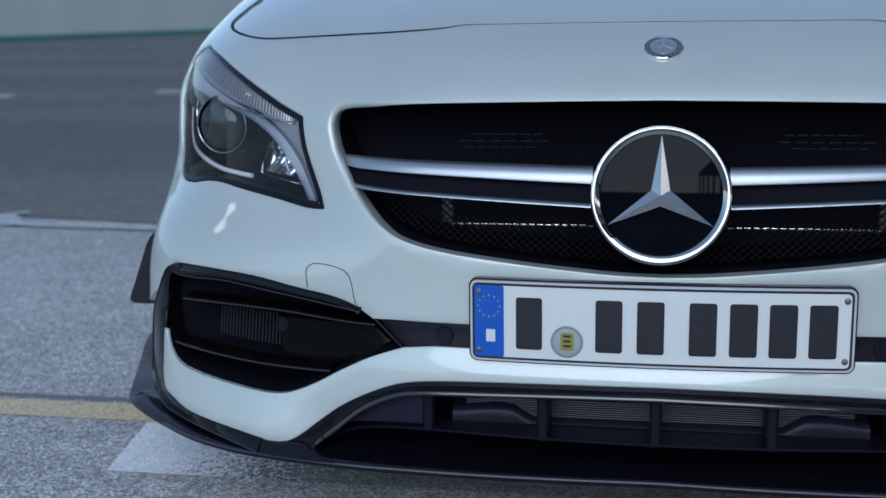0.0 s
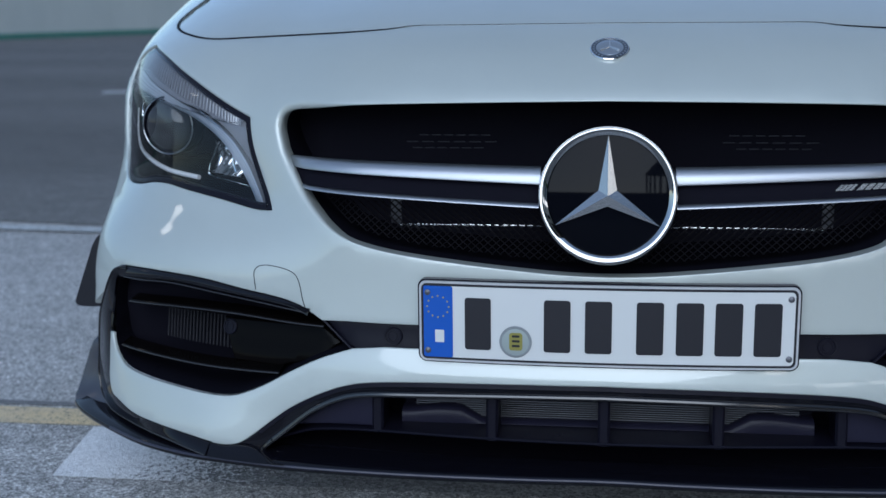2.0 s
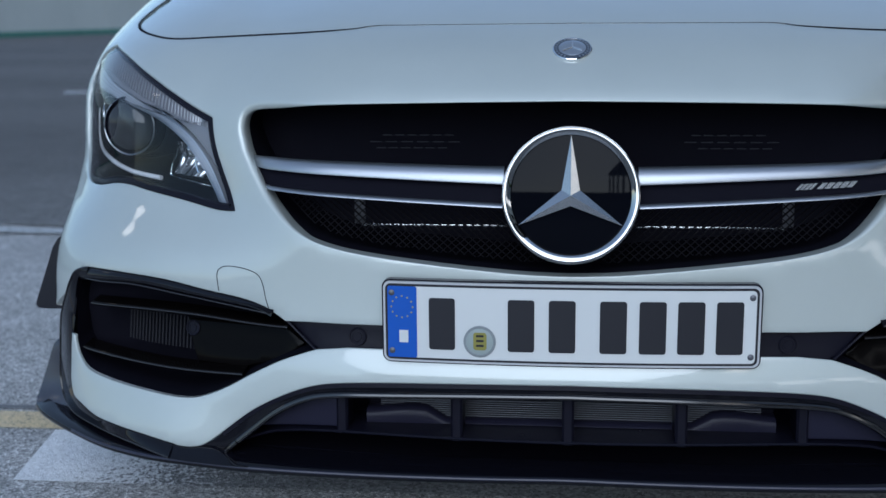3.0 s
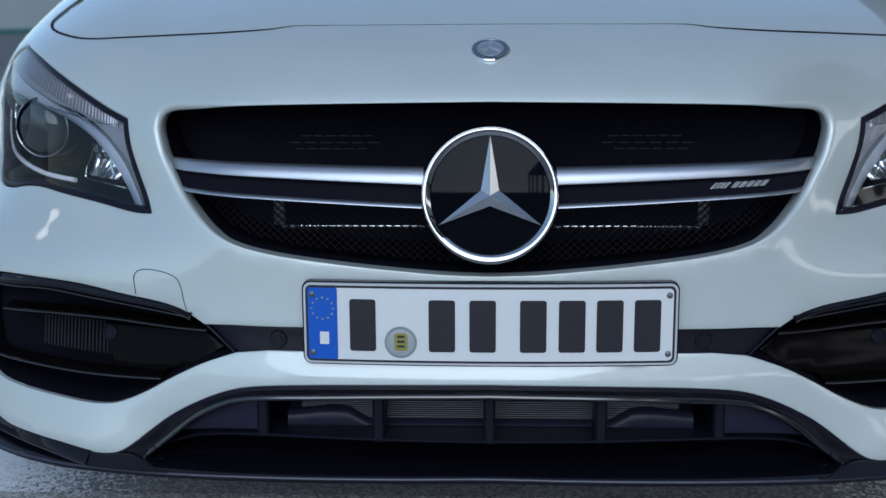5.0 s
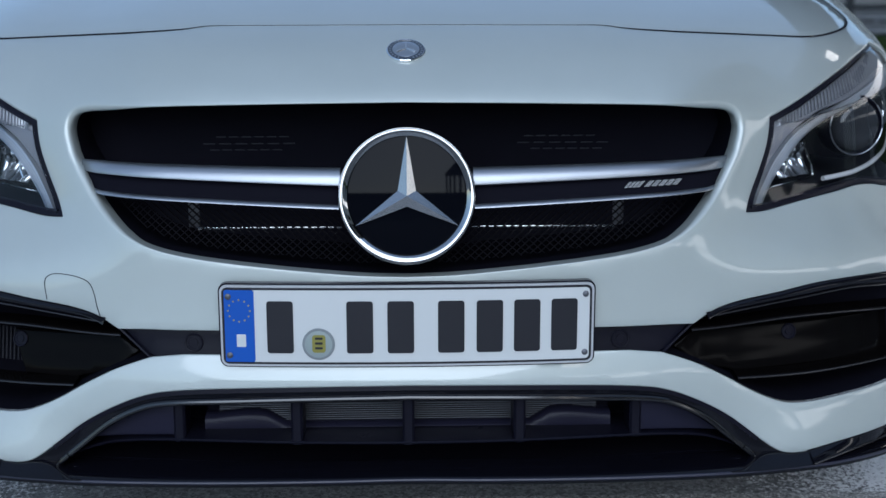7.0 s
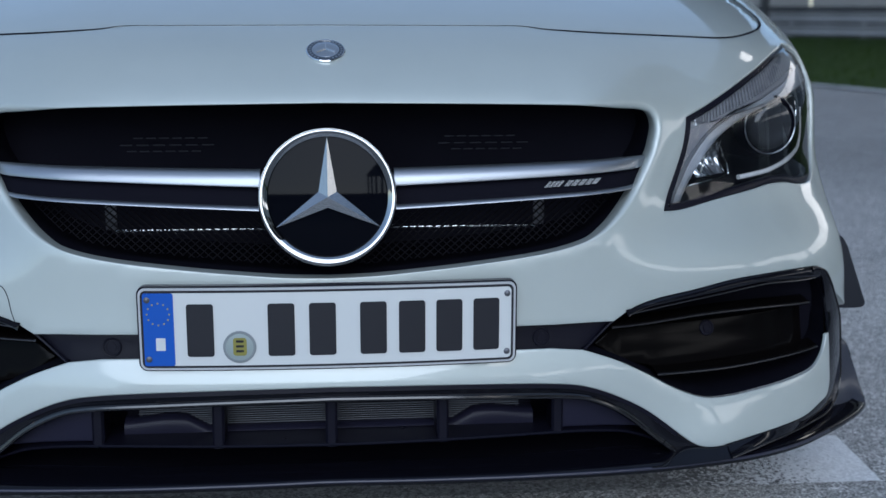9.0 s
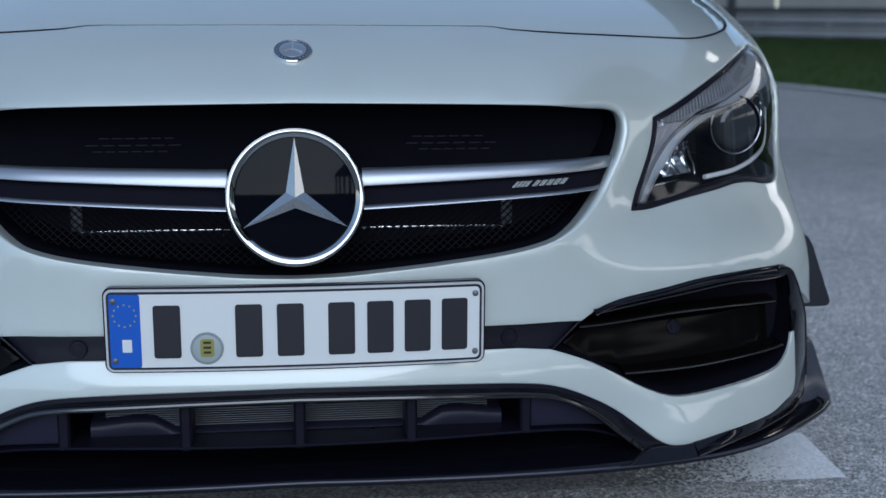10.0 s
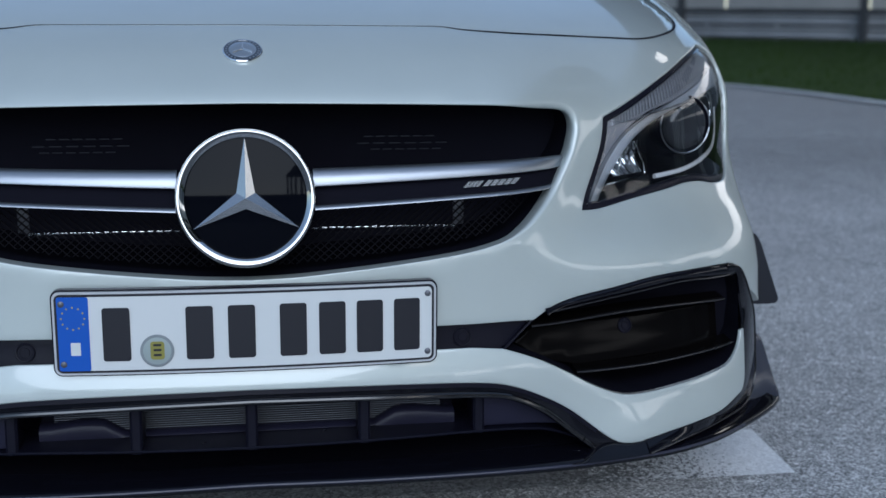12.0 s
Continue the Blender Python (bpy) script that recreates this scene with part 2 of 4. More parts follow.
FACADE = make_wall("pit_building_wall", (0.26, 0.255, 0.24), (0.36, 0.355, 0.34))
# unseen wall, made very pale to bounce light onto the car's right side
PIT_WALL = make_wall("pale_pit_wall", (0.70, 0.68, 0.64), (0.80, 0.78, 0.74))
ROOF = make_wall("roof_sheet", (0.03, 0.032, 0.036), (0.05, 0.052, 0.056))


# ---- building helpers ----
HOME = Vector((0, 2.3, 0))


def empty(name, at, label, category, group="", kind=""):
    ob = new(name)
    ob.location = at
    ob.empty_display_size = 0.3
    return tagged(ob, label, category, group, kind)


def mesh_ob(name, verts, faces, mat, parent=None, label="", smooth=True, angle=None):
    me = bpy.data.meshes.new(name)
    me.from_pydata([tuple(v) for v in verts], [], faces)
    me.materials.append(mat)
    if smooth:
        me.polygons.foreach_set("use_smooth", [True] * len(me.polygons))
    if angle is not None:
        me.set_sharp_from_angle(angle=radians(angle))
    me.update()
    ob = new(name, me)
    if parent is not None:
        ob.parent = parent
        if parent.type == "EMPTY":
            ob.matrix_parent_inverse = Matrix.Translation(-parent.location)
    if label:
        tagged(ob, label)
    return ob


def part(name, bm, mat, parent, label="", smooth=True, angle=35):
    bmesh.ops.recalc_face_normals(bm, faces=bm.faces)
    me = bpy.data.meshes.new(name)
    bm.to_mesh(me)
    bm.free()
    me.materials.append(mat)
    if smooth:
        me.polygons.foreach_set("use_smooth", [True] * len(me.polygons))
        me.set_sharp_from_angle(angle=radians(angle))
    ob = new(name, me)
    if parent is not None:
        ob.parent = parent
        if parent.type == "EMPTY":
            ob.matrix_parent_inverse = Matrix.Translation(-parent.location)
    if label:
        tagged(ob, label)
    return ob


def box_bm(size, m=Matrix(), bevel=0.0, bm=None):
    own = bmesh.new()
    bmesh.ops.create_cube(own, size=1, matrix=m @ Matrix.Diagonal((*size, 1)))
    if bevel:
        bmesh.ops.bevel(own, geom=list(own.edges), offset=bevel, segments=2, affect="EDGES", profile=0.5)
    if bm is None:
        return own
    me = bpy.data.meshes.new("scratch")
    own.to_mesh(me)
    own.free()
    bm.from_mesh(me)
    bpy.data.meshes.remove(me)
    return bm


def revolve_bm(profile, steps, m=Matrix(), bm=None):
    """Turns (radius, height) pairs round the local z axis."""
    bm = bm or bmesh.new()
    rings = []
    for r, h in profile:
        if r < 1e-6:
            rings.append([bm.verts.new(m @ Vector((0, 0, h)))])
        else:
            rings.append([bm.verts.new(m @ Vector((r * math.cos(a), r * math.sin(a), h)))
                          for a in (2 * math.pi * i / steps for i in range(steps))])
    for a, b in zip(rings, rings[1:]):
        for i in range(steps):
            j = (i + 1) % steps
            q = [a[i % len(a)], a[j % len(a)], b[j % len(b)], b[i % len(b)]]
            q = list(dict.fromkeys(q))
            if len(q) > 2:
                bm.faces.new(q)
    return bm


def curve(pts, n=6, closed=False):
    """A Catmull-Rom line through the points."""
    pts = [Vector(p) for p in pts]
    k = len(pts)
    out = []
    for i in range(k if closed else k - 1):
        if closed:
            a, b, c, d = (pts[(i + j) % k] for j in (-1, 0, 1, 2))
        else:
            a, b, c, d = pts[max(i - 1, 0)], pts[i], pts[i + 1], pts[min(i + 2, k - 1)]
        for j in range(n):
            t = j / n
            out.append(0.5 * (2 * b + (c - a) * t + (2 * a - 5 * b + 4 * c - d) * t * t + (3 * b - a - 3 * c + d) * t ** 3))
    if not closed:
        out.append(pts[-1])
    return out


def tube_bm(path, radius, sides=8, bm=None):
    """A round bar along a list of points; radius may be a function of 0..1."""
    bm = bm or bmesh.new()
    rings, n = [], len(path)
    for i, p in enumerate(path):
        d = (path[min(i + 1, n - 1)] - path[max(i - 1, 0)]).normalized()
        a = d.cross(Vector((0, 0, 1)))
        if a.length < 1e-3:
            a = d.cross(Vector((0, 1, 0)))
        a.normalize()
        b = a.cross(d)
        r = radius(i / (n - 1)) if callable(radius) else radius
        rings.append([bm.verts.new(p + r * (math.cos(q) * a + math.sin(q) * b)) for q in (2 * math.pi * k / sides for k in range(sides))])
    for a, b in zip(rings, rings[1:]):
        for i in range(sides):
            bm.faces.new((a[i], a[(i + 1) % sides], b[(i + 1) % sides], b[i]))
    bm.faces.new(rings[0])
    bm.faces.new(rings[-1])
    return bm


def sweep_bm(stations, closed=True, caps=True, bm=None):
    """Joins cross-sections (lists of points, all of one length) into a skin."""
    bm = bm or bmesh.new()
    rings = [[bm.verts.new(p) for p in st] for st in stations]
    n = len(rings[0])
    for a, b in zip(rings, rings[1:]):
        for i in range(n if closed else n - 1):
            bm.faces.new((a[i], a[(i + 1) % n], b[(i + 1) % n], b[i]))
    if caps and closed:
        bm.faces.new(rings[0])
        bm.faces.new(list(reversed(rings[-1])))
    return bm


# ---- the car's skin: a centre profile, swept back towards the corners ----
PROFILE = [(.090, .060), (.120, .012), (.160, -.012), (.220, -.012), (.280, -.004), (.330, .010), (.400, .018), (.460, .021),
           (.550, .033), (.620, .046), (.645, .053), (.668, .066), (.700, .094), (.739, .143), (.774, .218), (.802, .300),
           (.836, .430), (.875, .650), (.912, .950), (.945, 1.300)]


def spline(xs, ys):
    """A monotone cubic through the points."""
    n = len(xs)
    h = [xs[i + 1] - xs[i] for i in range(n - 1)]
    d = [(ys[i + 1] - ys[i]) / h[i] for i in range(n - 1)]
    m = [d[0]] + [0 if d[i - 1] * d[i] <= 0 else 3 * (h[i - 1] + h[i]) / ((2 * h[i] + h[i - 1]) / d[i - 1] + (h[i] + 2 * h[i - 1]) / d[i])
                  for i in range(1, n - 1)] + [d[-1]]

    knots = np.array(xs)

    def f(x):
        if x < xs[0]:
            return ys[0] + m[0] * (x - xs[0])
        if x > xs[-1]:
            return ys[-1] + m[-1] * (x - xs[-1])
        i = min(max(int(np.searchsorted(knots, x, "right")) - 1, 0), n - 2)
        t = (x - xs[i]) / h[i]
        return (ys[i] * (1 + 2 * t) * (1 - t) ** 2 + m[i] * h[i] * t * (1 - t) ** 2
                + ys[i + 1] * t * t * (3 - 2 * t) + m[i + 1] * h[i] * t * t * (t - 1))
    return f


ALONG = [0.0]
for (z0, y0), (z1, y1) in zip(PROFILE, PROFILE[1:]):
    ALONG.append(ALONG[-1] + math.hypot(z1 - z0, y1 - y0))
prof_z = spline(ALONG, [p[0] for p in PROFILE])
prof_y = spline(ALONG, [p[1] for p in PROFILE])
s_of = spline([p[0] for p in PROFILE], ALONG)


def ease(a, b, v):
    t = min(max((v - a) / (b - a), 0), 1)
    return t * t * (3 - 2 * t)


def skin(u, s):
    """The place on the car's front at u across and s up along the profile."""
    z, y, a = prof_z(s), prof_y(s), abs(u)
    k = ease(.36, .56, z)
    side = .85 + .02 * k
    b = min(a, side)
    w = (.22 + .03 * k) * b * b + .38 * b ** 10 * (1 - k) + .6 * b ** 8 * k
    x = b
    if a > side:
        slope = 2 * (.22 + .03 * k) * b + 3.8 * b ** 9 * (1 - k) + 4.8 * b ** 7 * k
        x = side + (.0185 + .009 * ease(.44, .52, z) * (1 - ease(.64, .74, z))) * math.tanh((a - side) / .03)
        x += .011 * ease(.44, .54, z) * (1 - ease(.64, .74, z)) * math.tanh(max(0, a - .886) / .03)
        w += slope * .6167 * (a - side)
    w += .045 * ease(.36, .58, b) * ease(.41, .53, z) + .045 * ease(.70, .80, z) * ease(.60, .87, b)
    w -= .030 * ease(.40, .62, b) * (1 - ease(.14, .27, z))
    return Vector((math.copysign(x, u), y + w, z))


def skin_axes(u, s):
    e = 1e-4
    pu = (skin(u + e, s) - skin(u - e, s)) / (2 * e)
    ps = (skin(u, s + e) - skin(u, s - e)) / (2 * e)
    return pu, ps, pu.cross(ps).normalized()


def on_skin(u, z, lift=0.0):
    s = s_of(z)
    p = skin(u, s)
    return p + skin_axes(u, s)[2] * lift if lift else p


def u_at(y, z):
    """How far round the side the skin at height z comes to the depth y (left is minus)."""
    lo, hi = 0.0, 3.0
    s = s_of(z)
    for _ in range(40):
        mid = (lo + hi) / 2
        lo, hi = (mid, hi) if skin(mid, s).y < y else (lo, mid)
    return -(lo + hi) / 2


def flat(uz):
    return [Vector((p[0], s_of(p[1]))) for p in uz]


def mirrored(half):
    """A closed outline from its left half, which runs from the middle to the middle."""
    right = [Vector((-p[0], p[1])) for p in reversed(half)]
    return list(half) + [p for p in right if abs(p[0]) > 1e-6]


def flip(poly):
    return [Vector((-p[0], p[1])) for p in reversed(poly)]


def area(poly):
    return 0.5 * sum(a[0] * b[1] - b[0] * a[1] for a, b in zip(poly, poly[1:] + poly[:1]))


def even(poly, step):
    """The closed outline with no stretch longer than step and no doubled points."""
    out = []
    for a, b in zip(poly, poly[1:] + poly[:1]):
        k = max(1, math.ceil((b - a).length / step))
        for i in range(k):
            p = a.lerp(b, i / k)
            if not out or (p - out[-1]).length > 1e-4:
                out.append(p)
    if (out[0] - out[-1]).length < 1e-4:
        out.pop()
    return out


def side_normals(poly):
    """Unit vectors that point away from the inside of an anticlockwise outline."""
    out, n = [], len(poly)
    for i in range(n):
        d = (poly[(i + 1) % n] - poly[i]).normalized() + (poly[i] - poly[i - 1]).normalized()
        if d.length < 1e-6:
            d = poly[(i + 1) % n] - poly[i]
        d.normalize()
        out.append(Vector((d.y, -d.x)))
    return out


def grown(poly, d):
    return [p + q * d for p, q in zip(poly, side_normals(poly))]


def inside(poly, xs, ys):
    px, py = np.array([p[0] for p in poly]), np.array([p[1] for p in poly])
    qx, qy = np.roll(px, -1), np.roll(py, -1)
    c = np.zeros(len(xs), bool)
    for a, b, e, f in zip(px, py, qx, qy):
        if b == f:
            continue
        c ^= ((b > ys) != (f > ys)) & (xs < (e - a) * (ys - b) / (f - b) + a)
    return c


def panel(name, outline, holes, mat, parent, label="", step=0.016, lift=0.0, edge=0.004, depth=0.02, hole_edge=None, hole_depth=None):
    """A sheet on the car's skin with rounded, turned-in edges. outline, holes: closed (u, s) lines."""
    from mathutils.geometry import delaunay_2d_cdt
    loops = []
    for k, poly in enumerate([outline] + list(holes)):
        poly = list(poly)
        if area(poly) < 0:
            poly.reverse()
        e = edge if k == 0 or hole_edge is None else hole_edge[k - 1]
        poly = even(poly, step)
        poly = [p + q * (e(p[0]) if callable(e) else -e if k == 0 else e) for p, q in zip(poly, side_normals(poly))]
        loops.append(even(poly, step))
    us = [p[0] for p in loops[0]]
    ss = [p[1] for p in loops[0]]
    gu, gs = np.meshgrid(np.arange(min(us), max(us), step), np.arange(min(ss), max(ss), step))
    gu = gu + (np.arange(gu.shape[0]) % 2)[:, None] * step / 2
    gu, gs = gu.ravel(), gs.ravel()
    keep = inside(loops[0], gu, gs)
    for h in loops[1:]:
        keep &= ~inside(h, gu, gs)
    gu, gs = gu[keep], gs[keep]
    edge_pts = np.array([(p[0], p[1]) for lp in loops for p in lp])
    near = np.array([np.min((edge_pts[:, 0] - a) ** 2 + (edge_pts[:, 1] - b) ** 2) for a, b in zip(gu, gs)])
    gu, gs = gu[near > (0.55 * step) ** 2], gs[near > (0.55 * step) ** 2]
    pts, edges = [], []
    for lp in loops:
        k = len(pts)
        pts += [Vector(p) for p in lp]
        edges += [(k + i, k + (i + 1) % len(lp)) for i in range(len(lp))]
    pts += [Vector((a, b)) for a, b in zip(gu, gs)]
    vs, _, fs, *_ = delaunay_2d_cdt(pts, edges, [], 0, 1e-6)
    mid = np.array([((vs[f[0]] + vs[f[1]] + vs[f[2]]) / 3)[:] for f in fs])
    ok = inside(loops[0], mid[:, 0], mid[:, 1])
    for h in loops[1:]:
        ok &= ~inside(h, mid[:, 0], mid[:, 1])
    verts, faces = [], []
    for v in vs:
        p = skin(v[0], v[1])
        verts.append(p + skin_axes(v[0], v[1])[2] * lift if lift else p)
    for f, good in zip(fs, ok):
        if good:
            a, b, c = (vs[i] for i in f)
            faces.append(tuple(f) if (b - a).cross(c - a) > 0 else tuple(reversed(f)))
    # the turned-in edges
    at = {(round(v[0], 6), round(v[1], 6)): i for i, v in enumerate(vs)}
    for k, lp in enumerate(loops):
        e = edge if k == 0 or hole_edge is None else hole_edge[k - 1]
        dp = depth if k == 0 or hole_depth is None else hole_depth[k - 1]
        sign = 1 if k == 0 else -1
        norm = side_normals(lp)
        before = []
        for p in lp:
            i = at.get((round(p[0], 6), round(p[1], 6)))
            if i is None:
                i = min(range(len(vs)), key=lambda j: (vs[j] - p).length_squared)
            before.append(i)
        turn_in = [(math.sin(a), 1 - math.cos(a), 0) for a in (radians(q) for q in (25, 50, 70, 90))] + [(1, 1, dp)]
        axes3 = []
        for p, q in zip(lp, norm):
            pu, ps, n = skin_axes(p[0], p[1])
            t = (pu * q[0] + ps * q[1]) * sign
            t.normalize()
            axes3.append((skin(p[0], p[1]) + n * lift, t, n))
        for out, down, back in turn_in:
            ring = []
            for (o, t, n), p in zip(axes3, lp):
                w = e(p[0]) if callable(e) else e
                if k > 0 and back > .015:
                    verts.append(o + t * w - n * w + Vector((0, back, 0)))
                else:
                    verts.append(o + t * out * w - n * (down * w + back))
                ring.append(len(verts) - 1)
            m = len(lp)
            for i in range(m):
                j = (i + 1) % m
                q = (before[i], ring[i], ring[j], before[j])
                faces.append(q if sign > 0 else tuple(reversed(q)))
            before = ring
    return mesh_ob(name, verts, faces, mat, parent, label)


def well(name, outline, mat, parent, depth, shrink=0.9, label="", start=0.006):
    """A dark pocket behind an opening: walls going back, and a floor."""
    poly = even(list(outline), 0.012)
    if area(poly) < 0:
        poly.reverse()
    front = [skin(p[0], p[1]) + Vector((0, start, 0)) for p in poly]
    c = sum(front, Vector()) / len(front)
    back_y = max(p.y for p in front) + depth
    back = [Vector((c.x + (p.x - c.x) * shrink, back_y, c.z + (p.z - c.z) * shrink)) for p in front]
    n = len(front)
    verts = front + back + [Vector((c.x, back_y, c.z))]
    faces = [(i, n + i, n + (i + 1) % n, (i + 1) % n) for i in range(n)] + [(n + i, 2 * n, n + (i + 1) % n) for i in range(n)]
    return mesh_ob(name, verts, faces, mat, parent, label, smooth=False)


def ribbon_bm(path, width, height, bm=None):
    """A flat strip with thickness along points on the skin: path of (place, normal)."""
    bm = bm or bmesh.new()
    sts = []
    n = len(path)
    for i, (p, q) in enumerate(path):
        d = (path[min(i + 1, n - 1)][0] - path[max(i - 1, 0)][0]).normalized()
        a = d.cross(q).normalized() * (width(p) if callable(width) else width) / 2
        sts.append([p - a - q * height, p + a - q * height, p + a + q * height * 0.5, p - a + q * height * 0.5])
    return sweep_bm(sts, bm=bm)


# ---- the place: a race track's start straight ----
def sheet(name, pts, z, mat, label, category, kind="structure", thick=0.0):
    bm = bmesh.new()
    top = [bm.verts.new((x, y, z)) for x, y in pts]
    f = bm.faces.new(top)
    if thick:
        low = [bm.verts.new((x, y, z - thick)) for x, y in pts]
        n = len(pts)
        for i in range(n):
            bm.faces.new((top[i], low[i], low[(i + 1) % n], top[(i + 1) % n]))
    bmesh.ops.triangulate(bm, faces=[q for q in bm.faces if len(q.verts) > 4])
    return tagged(part(name, bm, mat, None, smooth=False), label, category, kind=kind)


def band(name, line, width, z, mat, label):
    """A painted band along a line on the ground."""
    line = [Vector((*p, z)) for p in line]
    bm = bmesh.new()
    rows = []
    for i, p in enumerate(line):
        d = (line[min(i + 1, len(line) - 1)] - line[max(i - 1, 0)]).normalized()
        a = Vector((-d.y, d.x, 0)) * width / 2
        rows.append((bm.verts.new(p + a), bm.verts.new(p - a)))
    for (a, b), (c, d) in zip(rows, rows[1:]):
        bm.faces.new((a, b, d, c))
    return tagged(part(name, bm, mat, None, smooth=False), label, "road marking", kind="structure")


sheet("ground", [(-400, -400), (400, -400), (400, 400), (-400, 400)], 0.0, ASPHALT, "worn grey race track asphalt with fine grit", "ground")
sheet("track_lane", [(-60, 2.9), (-2.6, 2.72), (-0.8, 2.46), (-0.8, 10), (-2, 40), (-60, 60)], 0.004, LANE_ASPHALT, "darker asphalt of the track lane", "road")
# out of view, added dark so the badge and black trim mirror little light
sheet("pit_lane", [(-60, -28), (5.0, -28), (5.2, -1.0), (-60, -1.0)], 0.004, LANE_ASPHALT, "dark asphalt in front of the car", "road")
sheet("grid_marking", [(-0.958, 0.243), (0.943, 0.241), (0.956, 0.463), (-0.990, 0.492)], 0.002, WHITE_MARK, "worn white grid box line on the asphalt", "road marking")
band("tar_joint", [(-9.0, 0.606), (-0.93, 0.618)], 0.022, 0.002, TAR, "dark joint between two asphalt lanes")
band("yellow_line", [(-9.0, 0.54), (-0.975, 0.545)], 0.094, 0.002, YELLOW_MARK, "faded yellow line painted on the asphalt")
band("bay_line", [(-2.53, 2.55), (-0.6, 2.42)], 0.085, 0.008, LINE_MARK, "thin white grid box line on the asphalt")
band("bay_line", [(-2.40, 2.50), (-2.56, 2.72), (-2.50, 2.78)], 0.07, 0.010, LINE_MARK, "short white stroke ending a grid line")
band("lane_dash", [(-8.6, 8.3), (-6.15, 9.15)], 0.32, 0.008, LINE_MARK, "faint white dash on the far lane")
band("lane_dash", [(-4.9, 9.66), (-2.6, 10.2)], 0.30, 0.008, LINE_MARK, "faint white dash on the far lane")

# grass verge and its white edge line, on the right
EDGE = curve([(5.2, -30), (5.5, 0), (5.5, 6.5), (5.43, 8.1), (5.28, 9.6), (5.0, 10.7), (4.2, 13.5), (2.5, 18), (-1, 25), (-6, 33)], 5)
sheet("grass_verge", [(p.x, p.y) for p in EDGE] + [(-1, 43), (11, 32), (20, 22.5), (60, -20), (60, -30)], 0.012, GRASS,
      "mown green grass verge beside the track", "grass", thick=0.012)
band("edge_line", [(p.x - 0.02, p.y) for p in EDGE], 0.22, 0.016, LINE_MARK, "white track edge line along the grass")

rng = random.Random(4)
verts, faces = [], []
for _ in range(9000):
    x, y = rng.uniform(4.4, 17), rng.uniform(7.5, 27)
    if y < 10.7 - (x - 5.0) * 3.2 and x < 5.5 or y > 40.5 - x or x < 5.0 - max(0, (y - 10.7)) * 0.3:
        continue
    h, a, w = rng.uniform(0.02, 0.05), rng.uniform(0, math.pi), rng.uniform(0.008, 0.02)
    dx, dy = math.cos(a) * w, math.sin(a) * w
    k = len(verts)
    verts += [(x - dx, y - dy, 0.01), (x + dx, y + dy, 0.01), (x + dy * 1.5, y - dx * 1.5, 0.01 + h)]
    faces.append((k, k + 1, k + 2))
tagged(mesh_ob("grass_tufts", verts, faces, GRASS, None, smooth=False), "short uneven tufts of green grass", "grass", kind="stuff")


def rail_line():
    """Two tiers of steel guard rail on posts along the far side of the grass."""
    a, b = Vector((4.0, 38.7, 0)), Vector((34.0, 7.6, 0))
    d = (b - a).normalized()
    side = Vector((d.y, -d.x, 0))
    if side.y > 0:
        side = -side
    root = empty("guard_rail", (a + b) / 2, "galvanised steel guard rail in two tiers on posts", "guard rail")
    shape = [(0.0, -.150), (.070, -.115), (.070, -.085), (0.0, -.03), (0.0, .03), (.070, .085), (.070, .115), (0.0, .150)]
    for z in (0.21, 0.56):
        sts = []
        for p in (a, b):
            sts.append([p + side * (0.06 + o) + Vector((0, 0, z + h)) for o, h in shape]
                       + [p + side * (0.054 + o) + Vector((0, 0, z + h)) for o, h in reversed(shape)])
        part("rail", sweep_bm(sts), STEEL, root, angle=20)
    length = (b - a).length
    k = int(length / 2.0)
    turn = math.degrees(math.atan2(d.y, d.x))
    for i in range(k + 1):
        p = a + d * (i * 2.0)
        part("post", box_bm((0.10, 0.05, 0.80), pose(p.x, p.y, 0.40, 0, 0, turn), 0.006), STEEL, root, smooth=False)
    for i in range(int(length / 5.0)):
        p = a + d * (i * 5.0 + 1.3) + side * 0.16
        part("fence_post", box_bm((0.20, 0.12, 6.4), pose(p.x, p.y, 3.2, 0, 0, turn), 0.01), ROOF, root, "dark steel fence post", smooth=False)
    mid = (a + b) / 2 + side * 0.10
    part("top_rail", box_bm((length, 0.10, 0.12), pose(mid.x, mid.y, 0.765, 0, 0, turn), 0.01), ROOF, root, "dark top rail", smooth=False)
    wall = empty("barrier_wall", (a + b) / 2 - side * 1.2, "dark barrier with grey hoardings behind the guard rail", "wall", kind="structure")
    for i in range(int(length / 4.0)):
        p = a + d * (i * 4.0 + 2.0) - side * 1.2
        part("slab", box_bm((3.96, 0.2, 0.82), pose(p.x, p.y, 0.41, 0, 0, turn), 0.02), DARK_WALL, wall, smooth=False)
        # posts and hoardings are raised out of view to mask sky mirrored in the wing
        part("hoarding", box_bm((3.92, 0.06, 5.60), pose(p.x, p.y, 3.62, 0, 0, turn), 0.01), FACADE, wall, smooth=False)


rail_line()


def far_wall():
    """The pale wall with a green foot along the far side of the track."""
    a, b = Vector((-27.0, 2.6, 0)), Vector((-3.0, 71.0, 0))
    d = (b - a).normalized()
    turn = math.degrees(math.atan2(d.y, d.x))
    root = empty("track_wall", (a + b) / 2, "pale grey concrete track wall with a dark green foot", "wall", kind="structure")
    k = int((b - a).length / 6.0)
    for i in range(k):
        p = a + d * (6.0 * i + 3.0)
        part("slab", box_bm((5.985, 0.3, 2.6), pose(p.x, p.y, 1.3, 0, 0, turn), 0.015), CONCRETE, root, smooth=False)
        part("foot", box_bm((6.0, 0.36, 0.16), pose(p.x, p.y, 0.08, 0, 0, turn), 0.01), GREEN, root, smooth=False)


far_wall()


